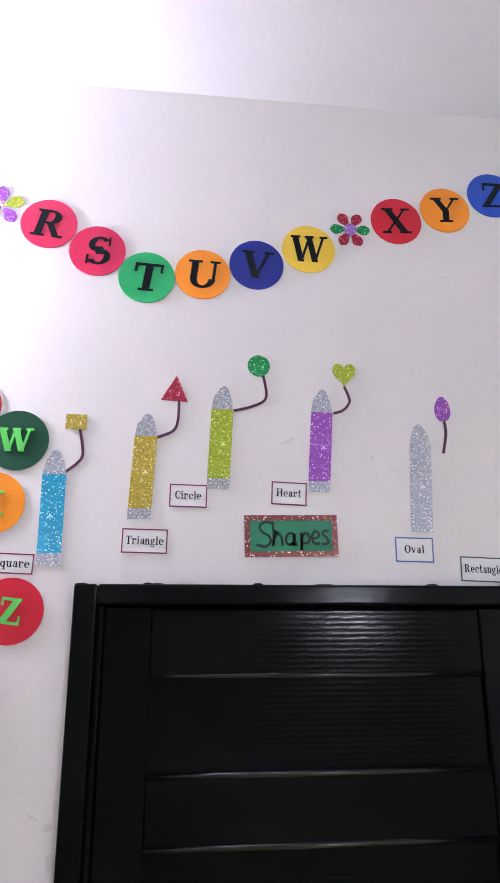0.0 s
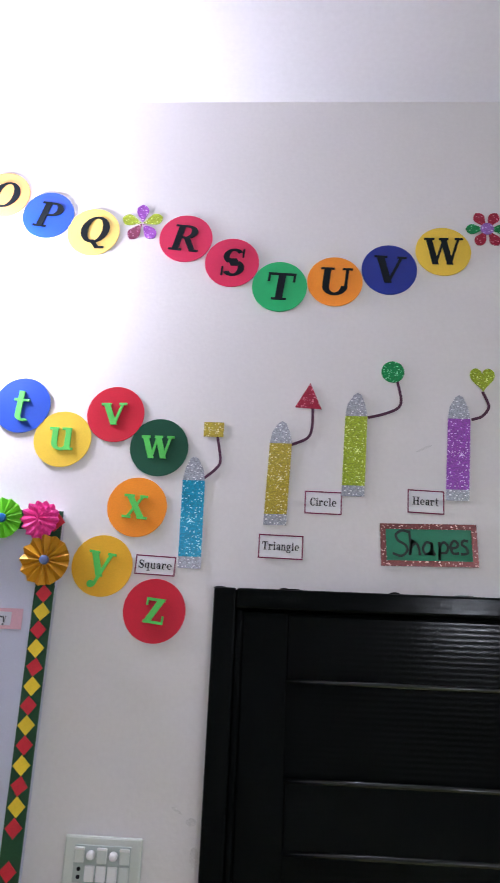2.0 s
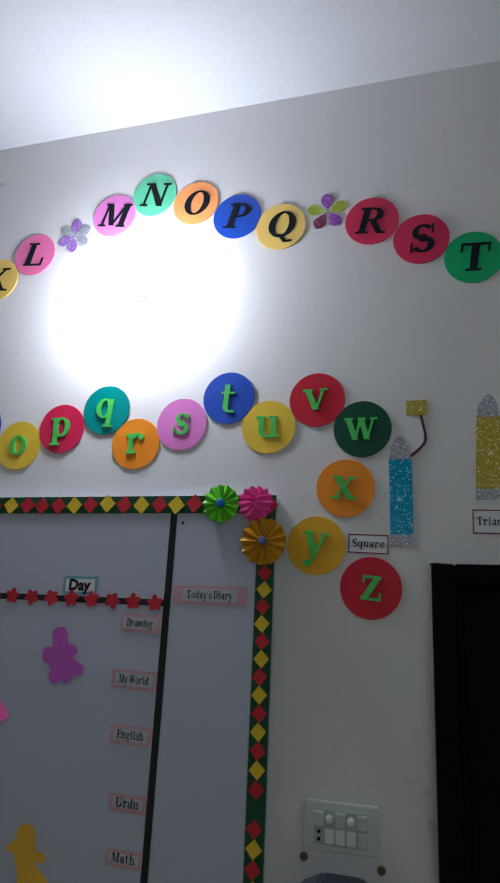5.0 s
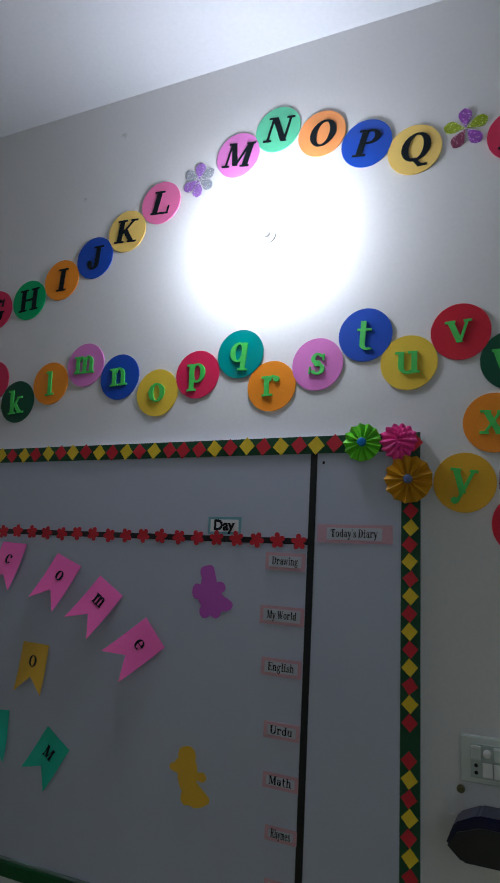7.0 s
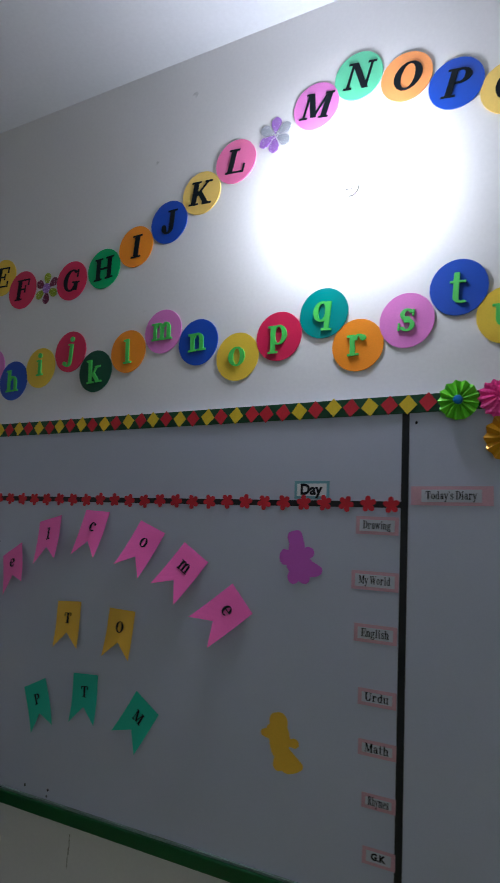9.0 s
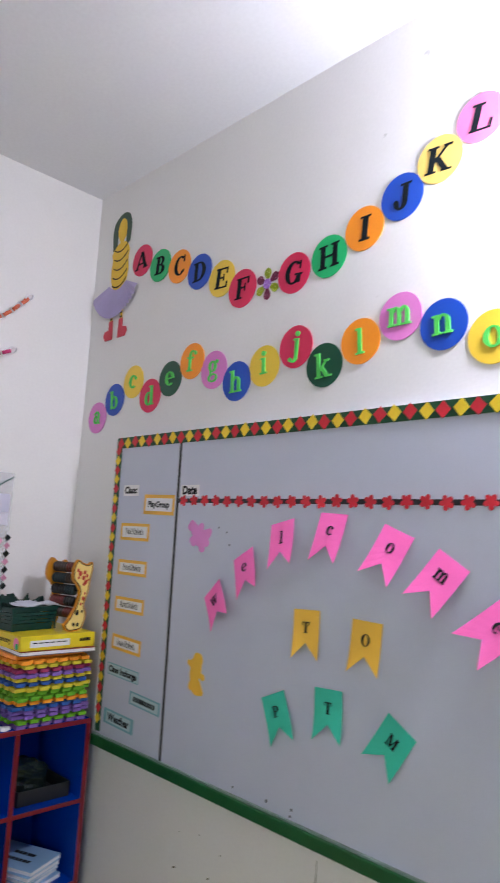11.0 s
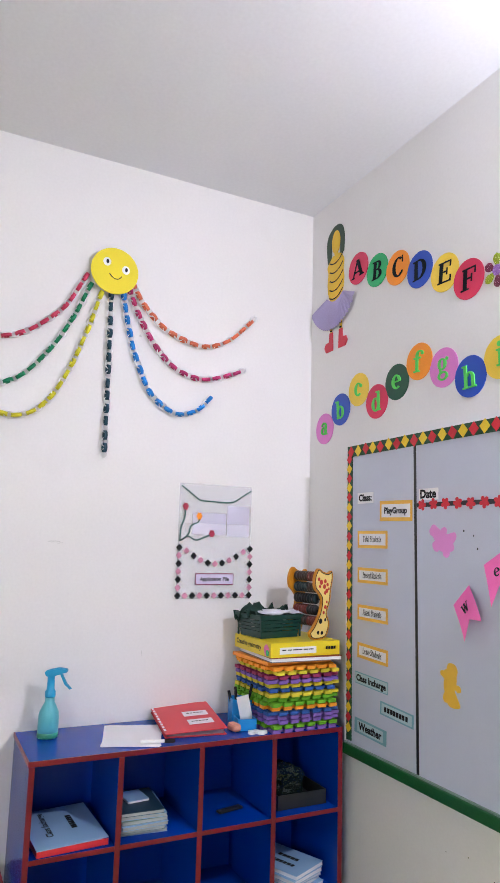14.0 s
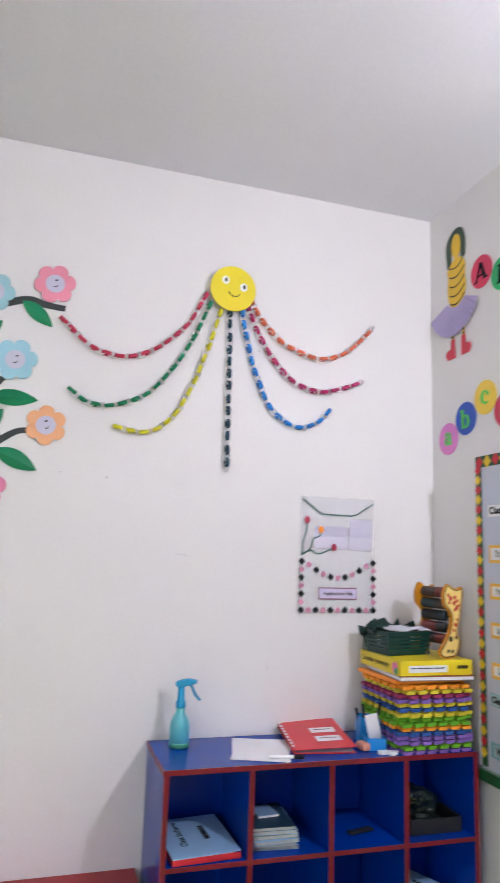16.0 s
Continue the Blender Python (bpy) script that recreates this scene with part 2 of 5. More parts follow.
def lathe(rows, n=28):
    """A turned body from (radius, height) rows."""
    bm = bmesh.new()
    rings = [[bm.verts.new((r * math.cos(2 * math.pi * i / n), r * math.sin(2 * math.pi * i / n), z)) for i in range(n)] for r, z in rows]
    for a, b in zip(rings, rings[1:]):
        for i in range(n):
            bm.faces.new((a[i], a[(i + 1) % n], b[(i + 1) % n], b[i]))
    bm.faces.new(rings[0][::-1])
    bm.faces.new(rings[-1])
    return bm


def ribbon(points, w, z0, z1, taper=1.0):
    """A flat band along a line of points."""
    out, back = [], []
    for i, p in enumerate(points):
        a, b = points[max(i - 1, 0)], points[min(i + 1, len(points) - 1)]
        d = Vector((b[0] - a[0], b[1] - a[1])).normalized()
        k = w / 2 * (1 + (taper - 1) * i / (len(points) - 1))
        out.append((p[0] - d.y * k, p[1] + d.x * k))
        back.append((p[0] + d.y * k, p[1] - d.x * k))
    return prism(bmesh.new(), out + back[::-1], z0, z1)


def smoothline(pts, n=8):
    """A smooth line through a few points."""
    res = []
    for i in range(len(pts) - 1):
        p0, p1, p2, p3 = pts[max(i - 1, 0)], pts[i], pts[i + 1], pts[min(i + 2, len(pts) - 1)]
        for k in range(n):
            t = k / n
            res.append(tuple(0.5 * (2 * b + (c - a) * t + (2 * a - 5 * b + 4 * c - d) * t * t + (3 * b - a - 3 * c + d) * t ** 3) for a, b, c, d in zip(p0, p1, p2, p3)))
    return res + [tuple(pts[-1])]


def tube(points, r, n=8):
    bm = bmesh.new()
    rings = []
    for i, p in enumerate(points):
        d = (Vector(points[min(i + 1, len(points) - 1)]) - Vector(points[max(i - 1, 0)])).normalized()
        q = d.to_track_quat("Z", "Y")
        rings.append([bm.verts.new(Vector(p) + q @ Vector((r * math.cos(2 * math.pi * k / n), r * math.sin(2 * math.pi * k / n), 0))) for k in range(n)])
    for a, b in zip(rings, rings[1:]):
        for k in range(n):
            bm.faces.new((a[k], a[(k + 1) % n], b[(k + 1) % n], b[k]))
    bm.faces.new(rings[0][::-1])
    bm.faces.new(rings[-1])
    return bm


def thicken(bm, d, z=-1):
    """Gives a sheet a back and edges, d behind its face."""
    faces, verts = bm.faces[:], bm.verts[:]
    rim = [e for e in bm.edges if len(e.link_faces) == 1]
    rim = [(e.link_loops[0].vert, e.link_loops[0].link_loop_next.vert) for e in rim]
    back = {v: bm.verts.new(v.co + Vector((0, 0, z * d))) for v in verts}
    for f in faces:
        bm.faces.new([back[v] for v in reversed(f.verts)])
    for a, b in rim:
        bm.faces.new((b, a, back[a], back[b]))
    return bm


# ---- bold serif letters: l stem, h bar, s serif, a bowl, d dot, in a box one unit high ----
GLYPH = {
    "A": "l .08 0 .44 1 .09;l .44 1 .8 0 .22;h .22 .62 .3 .08;s .08 0 .28;s .8 0 .36", "B": "l .2 0 .2 1 .2;s .14 0 .28;s .14 1 .28;a .38 .75 .27 .25 -90 90 .18 .07;a .4 .27 .33 .27 -90 90 .2 .07;h .2 .4 .965 .07;h .2 .4 .035 .07;h .2 .4 .52 .07",
    "C": "a .45 .5 .42 .52 48 312 .22 .08;l .74 .64 .74 1 .07;d .7 .18 .06", "D": "l .2 0 .2 1 .2;s .14 0 .28;s .14 1 .28;a .38 .5 .46 .5 -90 90 .22 .07;h .2 .4 .965 .07;h .2 .4 .035 .07",
    "E": "l .2 0 .2 1 .2;h .03 .75 .965 .07;h .03 .78 .035 .07;h .2 .55 .52 .07;l .72 .7 .72 1 .07;l .76 0 .76 .3 .07;l .54 .36 .54 .68 .06", "F": "l .2 0 .2 1 .2;s .2 0 .42;h .03 .75 .965 .07;h .2 .55 .52 .07;l .72 .68 .72 1 .07;l .54 .34 .54 .7 .06",
    "G": "a .45 .5 .42 .52 48 330 .22 .08;l .74 .64 .74 1 .07;l .72 .04 .72 .4 .2;h .52 .9 .41 .07", "H": "l .2 0 .2 1 .2;l .75 0 .75 1 .2;s .2 0 .38;s .2 1 .38;s .75 0 .38;s .75 1 .38;h .2 .75 .5 .08",
    "I": "l .3 0 .3 1 .22;s .3 0 .44;s .3 1 .44", "J": "l .46 .25 .46 1 .2;s .46 1 .42;a .3 .26 .26 .28 180 360 .2 .08;d .13 .3 .1", "K": "l .2 0 .2 1 .2;s .2 0 .4;s .2 1 .4;l .28 .4 .72 1 .09;l .36 .58 .76 0 .22;s .72 1 .3;s .76 0 .38",
    "L": "l .2 0 .2 1 .2;s .2 1 .42;h .03 .74 .035 .07;l .72 0 .72 .35 .07", "M": "l .14 0 .14 1 .07;l .2 1 .5 .05 .2;l .5 .05 .82 1 .08;l .86 0 .86 1 .2;s .14 0 .28;s .86 0 .34;s .16 1 .28;s .86 1 .32", "N": "l .16 0 .16 1 .08;l .2 1 .76 0 .22;l .78 0 .78 1 .08;s .16 0 .28;s .14 1 .3;s .78 1 .28",
    "O": "a .46 .5 .44 .52 0 360 .22 .07", "P": "l .2 0 .2 1 .2;s .2 0 .42;s .14 1 .28;a .4 .73 .34 .27 -90 90 .2 .07;h .2 .42 .965 .07;h .2 .42 .495 .07", "Q": "a .46 .5 .44 .52 0 360 .22 .07;l .42 .1 .66 -.22 .16;h .58 .86 -.2 .08",
    "R": "l .2 0 .2 1 .2;s .2 0 .4;s .14 1 .28;a .4 .74 .32 .26 -90 90 .2 .07;h .2 .42 .965 .07;h .2 .42 .515 .07;l .44 .52 .74 0 .2;s .78 0 .26", "S": "a .4 .73 .31 .29 30 238 .18 .08;a .42 .28 .33 .3 -150 58 .19 .08;l .35 .64 .49 .37 .3;l .68 .68 .68 1 .06;l .1 0 .1 .34 .06",
    "T": "l .45 0 .45 1 .22;s .45 0 .44;h .04 .86 .96 .08;l .08 .68 .08 1 .07;l .82 .68 .82 1 .07", "U": "l .2 .3 .2 1 .2;l .78 .3 .78 1 .09;a .47 .32 .37 .34 180 360 .2 .09;s .2 1 .4;s .78 1 .3", "V": "l .12 1 .45 0 .22;l .45 0 .75 1 .09;s .14 1 .38;s .76 1 .28",
    "W": "l .08 1 .32 0 .18;l .32 0 .52 .95 .08;l .5 1 .74 0 .18;l .74 0 .95 1 .08;s .1 1 .3;s .52 1 .28;s .96 1 .24", "X": "l .14 1 .74 0 .22;l .14 0 .72 1 .08;s .16 1 .36;s .72 1 .28;s .14 0 .28;s .74 0 .36", "Y": "l .12 1 .45 .45 .2;l .45 .45 .76 1 .08;l .45 0 .45 .5 .2;s .45 0 .42;s .14 1 .36;s .76 1 .28",
    "Z": "h .1 .78 .96 .08;h .08 .8 .04 .08;l .68 1 .18 0 .22;l .12 .7 .12 1 .06;l .78 0 .78 .32 .06",
    "a": "a .3 .22 .23 .23 0 360 .15 .07;l .5 0 .5 .5 .16;a .34 .48 .24 .23 0 150 .16 .07;s .56 0 .18;d .17 .54 .07", "b": "l .16 0 .16 1 .16;s .1 1 .22;a .37 .34 .3 .36 0 360 .17 .07", "c": "a .36 .35 .31 .36 45 315 .18 .07;d .56 .53 .09", "d": "l .54 0 .54 1 .16;s .48 1 .24;s .6 0 .2;a .33 .34 .29 .36 0 360 .17 .07",
    "e": "a .36 .35 .32 .36 0 312 .18 .07;h .1 .66 .36 .06", "f": "l .26 0 .26 .8 .16;s .26 0 .38;h .06 .5 .66 .07;a .44 .78 .26 .24 40 180 .16 .07;d .6 .86 .08", "g": "a .3 .44 .25 .27 0 360 .15 .06;d .58 .64 .08;a .32 -.1 .29 .21 0 360 .11 .08;l .18 .22 .2 .02 .1", "h": "l .16 0 .16 1 .16;s .16 0 .34;s .1 1 .22;a .37 .44 .25 .27 0 160 .16 .08;l .54 0 .54 .46 .16;s .54 0 .32",
    "i": "l .22 0 .22 .7 .16;s .22 0 .36;s .16 .7 .22;d .22 .9 .11", "j": "l .3 -.1 .3 .7 .16;s .24 .7 .22;d .3 .9 .11;a .16 -.1 .22 .2 190 360 .16 .07;d .02 -.16 .09", "k": "l .16 0 .16 1 .16;s .16 0 .34;s .1 1 .22;l .24 .28 .52 .7 .08;l .3 .42 .56 0 .17;s .54 .7 .24;s .58 0 .3", "l": "l .22 0 .22 1 .16;s .22 0 .36;s .16 1 .22",
    "m": "l .14 0 .14 .7 .15;s .14 0 .28;s .08 .7 .2;a .32 .44 .2 .27 0 160 .15 .08;l .45 0 .45 .46 .15;s .45 0 .26;a .62 .44 .2 .27 0 160 .15 .08;l .75 0 .75 .46 .15;s .75 0 .28", "n": "l .16 0 .16 .7 .16;s .16 0 .34;s .1 .7 .22;a .37 .44 .25 .27 0 160 .16 .08;l .54 0 .54 .46 .16;s .54 0 .32", "o": "a .36 .35 .32 .36 0 360 .18 .06",
    "p": "l .16 -.3 .16 .7 .16;s .16 -.3 .34;s .1 .7 .22;a .37 .35 .3 .36 0 360 .17 .07", "q": "l .54 -.3 .54 .7 .16;s .54 -.3 .34;a .33 .35 .29 .36 0 360 .17 .07", "r": "l .18 0 .18 .7 .16;s .2 0 .36;s .12 .7 .22;a .4 .44 .21 .27 50 160 .14 .08;d .52 .57 .1", "s": "a .32 .52 .21 .2 25 240 .13 .07;a .34 .19 .23 .21 -155 60 .14 .07;l .28 .46 .38 .26 .24;l .5 .48 .5 .7 .05;l .1 0 .1 .24 .05",
    "t": "l .24 .15 .24 .95 .16;h .06 .5 .66 .07;a .4 .17 .24 .19 180 310 .16 .07", "u": "l .16 .2 .16 .7 .16;s .12 .7 .26;a .36 .22 .28 .24 180 330 .16 .08;l .54 0 .54 .7 .16;s .48 .7 .26;s .6 0 .2", "v": "l .1 .7 .34 0 .18;l .34 0 .58 .7 .08;s .1 .7 .28;s .58 .7 .22", "w": "l .06 .7 .26 0 .16;l .26 0 .42 .7 .07;l .42 .7 .6 0 .16;l .6 0 .78 .7 .07;s .08 .7 .24;s .44 .7 .22;s .78 .7 .2",
    "x": "l .12 .7 .54 0 .19;l .12 0 .52 .7 .08;s .13 .7 .28;s .53 .7 .22;s .12 0 .24;s .55 0 .28", "y": "l .1 .7 .36 0 .18;l .24 -.28 .58 .7 .09;s .1 .7 .28;s .58 .7 .22;d .18 -.24 .1", "z": "h .1 .58 .66 .08;h .08 .6 .04 .08;l .5 .7 .16 0 .18;l .12 .48 .12 .7 .05;l .58 0 .58 .24 .05", "'": "l .1 .75 .1 1 .09",
}


def glyph(bm, ch, x, y, h, z0, z1, slant=0.0, seg=20):
    """Adds one letter h high with its box's lower left corner at x, y; returns its width."""
    wide = 0.0
    for i, s in enumerate(GLYPH[ch].split(";")):
        k, *v = s.split()
        v = [float(q) for q in v]
        top = z1 + i * 0.00006
        if k == "l":
            x0, y0, x1, y1, w = v
            polys = [[(x0 - w / 2, y0), (x0 + w / 2, y0), (x1 + w / 2, y1), (x1 - w / 2, y1)]]
        elif k == "h":
            polys = [rect(v[0], v[2] - v[3] / 2, v[1], v[2] + v[3] / 2)]
        elif k == "s":
            lift = 0.0 if v[1] <= 0 else -0.07
            polys = [rect(v[0] - v[2] / 2, v[1] + lift, v[0] + v[2] / 2, v[1] + lift + 0.07)]
        elif k == "d":
            polys = [oval(v[0], v[1], v[2], v[2], 14)]
        else:
            cx, cy, rx, ry, a0, a1, w, t = v
            out, inn = oval(cx, cy, rx, ry, seg, a0, a1 - 0.01), oval(cx, cy, rx - w, ry - t, seg, a0, a1 - 0.01)
            polys = [[out[j], out[j + 1], inn[j + 1], inn[j]] for j in range(len(out) - 1)]
        for p in polys:
            wide = max([wide] + [q[0] for q in p])
            prism(bm, [(x + (q[0] + slant * q[1]) * h, y + q[1] * h) for q in p], z0, top)
    return wide * h


def serif_text(text, width, h, z=0.0009):
    """A printed line centred on the origin, as wide as given."""
    bm, x = bmesh.new(), 0.0
    for ch in text:
        x += 0.32 * h if ch == " " else glyph(bm, ch, x, 0, h, z - 0.0003, z, seg=10) + 0.05 * h
    k = width / x
    for v in bm.verts:
        v.co.x, v.co.y = (v.co.x - x / 2) * k, v.co.y - h * 0.42
    return bm


def sans_text(text, width, z=0.0012, bold=0.02):
    """A line in the built-in font as a mesh, centred and as wide as given."""
    cu = bpy.data.curves.new("lettering", "FONT")
    cu.body, cu.size, cu.offset, cu.resolution_u = text, 1.0, bold, 3
    cu.align_x, cu.align_y = "CENTER", "CENTER"
    tmp = bpy.data.objects.new("lettering", cu)
    me = tmp.to_mesh()
    bm = bmesh.new()
    bm.from_mesh(me)
    tmp.to_mesh_clear()
    bpy.data.objects.remove(tmp)
    bpy.data.curves.remove(cu)
    xs = [v.co.x for v in bm.verts]
    k, mid = width / (max(xs) - min(xs)), (max(xs) + min(xs)) / 2
    for v in bm.verts:
        v.co = Vector(((v.co.x - mid) * k, v.co.y * k, z))
    return bm


def bars(width, h, n, z=0.0012):
    """Writing that is not spelled out: plain bars."""
    bm = bmesh.new()
    rnd = random.Random(round(width * 1e4) + n)
    x = -width / 2
    for i in range(n):
        w = width / n * rnd.uniform(0.7, 0.9)
        prism(bm, rect(x, -h / 2, x + w, h / 2), z - 0.0004, z)
        x += width / n
    return bm


# ---- the room ----
R, B_ = 2.9, -2.9
bm = box(bmesh.new(), WEST - 0.2, B_ - 0.2, -0.12, R + 0.2, NORTH + 0.2, 0)
tagged(finish("floor", bm, FLOOR), "unseen classroom floor, olive for its bounce light", "floor", kind="structure")
bm = box(bmesh.new(), WEST - 0.2, B_ - 0.2, CEIL, R + 0.2, NORTH + 0.2, CEIL + 0.15)
tagged(finish("ceiling", bm, WHITEWASH), "plain whitewashed ceiling with uneven plaster", "ceiling", kind="structure")
D0, D1, DT = X(-0.118), X(-0.118) + 1.12, Z(2.052)
bm = bmesh.new()
for q in ((WEST - 0.2, 0, D0 + 0.01, CEIL), (D0 + 0.01, DT - 0.01, D1 - 0.01, CEIL), (D1 - 0.01, 0, R + 0.2, CEIL)):
    box(bm, q[0], NORTH, q[1], q[2], NORTH + 0.2, q[3])
tagged(finish("wall_north", bm, PAINT), "off-white painted plaster wall round the black door", "wall", kind="structure")
tagged(finish("wall_west", box(bmesh.new(), WEST - 0.2, B_, 0, WEST, NORTH, CEIL), PAINT), "off-white painted plaster wall with faint marks", "wall", kind="structure")
tagged(finish("wall_east", box(bmesh.new(), R, B_, 0, R + 0.2, NORTH, CEIL), PAINT), "off-white painted plaster wall", "wall", kind="structure")
tagged(finish("wall_south", box(bmesh.new(), WEST - 0.2, B_ - 0.2, 0, R + 0.2, B_, CEIL), PAINT), "off-white painted plaster wall with a lit bulb", "wall", kind="structure")

# black door in its frame
door = empty("door_1", Matrix.Translation((D0, NORTH, 0)), "closed door of glossy black painted wood in a black frame", "door", kind="structure")
DW, FR = D1 - D0, 0.052
for q in ((0, 0, FR, DT), (DW - FR, 0, DW, DT)):
    part("door_jamb", abox(q[0], -0.036, q[1], q[2], 0.12, q[3], 0.006), BLACK, door)
part("door_head", abox(FR, -0.035, DT - 0.046, DW - FR, 0.12, DT, 0.006), BLACK, door)
# added unseen sheet behind the leaf, keeps sky light out of the gaps
part("gap_blocker", abox(0.004, 0.121, 0.005, DW - 0.004, 0.14, DT - 0.004, 0.0), BLACK, door)
part("frame_bead", abox(FR, -0.012, 0, FR + 0.014, 0.02, DT - 0.046, 0.004), BLACK, door)
leaf = part("door_leaf", abox(FR + 0.002, 0.012, 0.01, DW - FR - 0.002, 0.05, DT - 0.05, 0.003), BLACK, door)
part("stile", abox(FR + 0.016, -0.002, 0.01, FR + 0.12, 0.012, DT - 0.05, 0.004), BLACK, leaf)
part("stile", abox(DW - FR - 0.12, -0.002, 0.01, DW - FR - 0.004, 0.012, DT - 0.05, 0.004), BLACK, leaf)
for top, bot in ((DT - 0.052, Z(1.906)), (Z(1.757), Z(1.655)), (1.12, 0.98), (0.3, 0.012)):
    for z in (top, bot):
        if 0.2 < z < DT - 0.1:
            part("bead", tube([(FR + 0.118, -0.0005, z), (DW - FR - 0.118, -0.0005, z)], 0.007, 16), BEADING, leaf, smooth=True)
    part("rail", abox(FR + 0.12, -0.001, bot, DW - FR - 0.12, 0.012, top, 0.006), BLACK, leaf)

for k, (x, w) in enumerate(((0.004, 0.016), (0.155, 0.012), (0.172, 0.022), (0.41, 0.014), (0.56, 0.03), (0.83, 0.018))):
    part("paint_drip", sheet(oval(x + w / 2, DT, w, 0.0045 + 0.0015 * (k % 2), 14), 0.0, 0.0012), BLACK, door, "black paint run over the frame edge", Matrix(((1, 0, 0, 0), (0, 0, -1, -0.0005), (0, 1, 0, 0), (0, 0, 0, 1))))

# ---- wall bulb ----
def wall_bulb(m, strength, tint):
    lamp = empty("wall_bulb", m, "lit white bulb in a white holder on the wall", "lamp", "wall bulbs")
    part("rose", lathe([(0.024, 0), (0.024, 0.006), (0.022, 0.012), (0.014, 0.014)]), WHITEPL, lamp, smooth=True)
    part("holder", lathe([(0.014, 0.013), (0.014, 0.034), (0.012, 0.036)]), WHITEPL, lamp, smooth=True)
    part("bulb", lathe([(0.013, 0.034), (0.020, 0.045), (0.026, 0.075), (0.03, 0.11), (0.03, 0.14), (0.026, 0.155), (0.016, 0.166), (0.004, 0.170)]),
         glow("lit_bulb", tint, strength), lamp, "glowing white bulb", smooth=True)


wall_bulb(north(-0.722, 2.625), BULB, (1.0, 0.95, 0.985))
BX2, BZ2 = 1.68, 2.36
wall_bulb(Matrix(((-1, 0, 0, BX2), (0, 0, 1, B_), (0, 1, 0, BZ2), (0, 0, 0, 1))), SECOND, (0.95, 1.0, 0.98))

# ---- alphabet discs ----
# capitals M, N and O take paler colours for the glare of the bulb
UPPER = "A crimson -2.186 2.768;B green -2.084 2.724;C orange -1.983 2.694;D blue -1.884 2.652;E yellow -1.784 2.606;F crimson -1.696 2.556;G crimson -1.507 2.552;H green -1.395 2.566;I orange -1.293 2.606;J blue -1.193 2.650;K cream -1.101 2.704;L pink -1.008 2.760;M orchid -.807 2.837;N mint -.710 2.877;O peach -.606 2.840;P blue -.507 2.792;Q cream -.408 2.753;R crimson -.217 2.740;S crimson -.121 2.686;T green -.025 2.634;U orange .083 2.647;V navy .189 2.675;W yellow .295 2.717;X red .482 2.796;Y orange .590 2.830;Z blue .698 2.875"
LOWER = "a orchid -2.380 2.257;b blue -2.283 2.309;c yellow -2.182 2.357;d crimson -2.087 2.301;e dkgreen -1.990 2.342;f orange -1.891 2.381;g orchid -1.793 2.341;h blue -1.697 2.296;i yellow -1.596 2.323;j crimson -1.489 2.356;k dkgreen -1.397 2.296;l orange -1.294 2.336;m orchid -1.190 2.374;n blue -1.087 2.336;o yellow -.980 2.291;p crimson -.878 2.325;q teal -.775 2.362;r orange -.700 2.286;s orchid -.601 2.324;t blue -.503 2.375;u yellow -.418 2.311;v red -.323 2.362;w dkgreen -.236 2.300;x orange -.267 2.188;y gold -.319 2.082;z red -.221 2.009"
WORDS = dict(dkgreen="dark green", peach="glare-paled orange", mint="glare-paled green", cream="pale yellow", orchid="mauve pink", gold="golden yellow", navy="deep blue")
TURN = dict(R=-6, S=0, P=-8, N=-8, M=-9, L=-5, K=-4, J=0, U=-2, T=-3, V=-3, W=0, b=4, y=-8, x=-4, v=2, t=-4, s=-6, q=-6, w=0, z=-6)


def disc(ch, colour, u, v, low):
    rnd = random.Random(ord(ch))
    r = 0.0735
    bm = bmesh.new()
    prism(bm, oval(0, 0, r, r * rnd.uniform(0.985, 1.01), 48), 0.0012, 0.0042)
    ob = thing("alphabet_disc", bm, DISC[colour], north(u, v, rnd.uniform(-0.0008, 0.0006)),
               f"{WORDS.get(colour, colour)} round card with {'green lower-case' if low else 'dark capital'} letter {ch} on wall", "letter card", "lower-case alphabet cards" if low else "capital alphabet cards")
    bm = bmesh.new()
    h = 0.083 if low else 0.080
    w = glyph(bm, ch, 0, 0, h, 0.0043, 0.0085 if low else 0.0062, 0.0 if low else 0.13 if ch in 'LMNOPQR' else 0.07)
    wide = 1.08 if low else 1.14
    for vert in bm.verts:
        vert.co.x *= wide
    w *= wide
    drop = {"Q": -0.02, "g": -0.02, "j": 0.005, "p": -0.012, "q": -0.012, "y": -0.01}.get(ch, 0)
    mid = (0.5 if ch in "bdfhklt" else 0.35) * h if low else 0.5 * h
    part("letter", bm, LETTERGREEN if low else LETTERDARK, ob, "bright green foam letter" if low else "dark foam letter",
         pose(0, 0, 0, 0, 0, TURN.get(ch, rnd.uniform(-4, 4))) @ Matrix.Translation((-w / 2 - 0.002, -mid - drop * 0.3, 0)))


for row, low in ((UPPER, False), (LOWER, True)):
    for one in row.split(";"):
        ch, colour, u, v = one.split()
        disc(ch, colour, float(u), float(v), low)


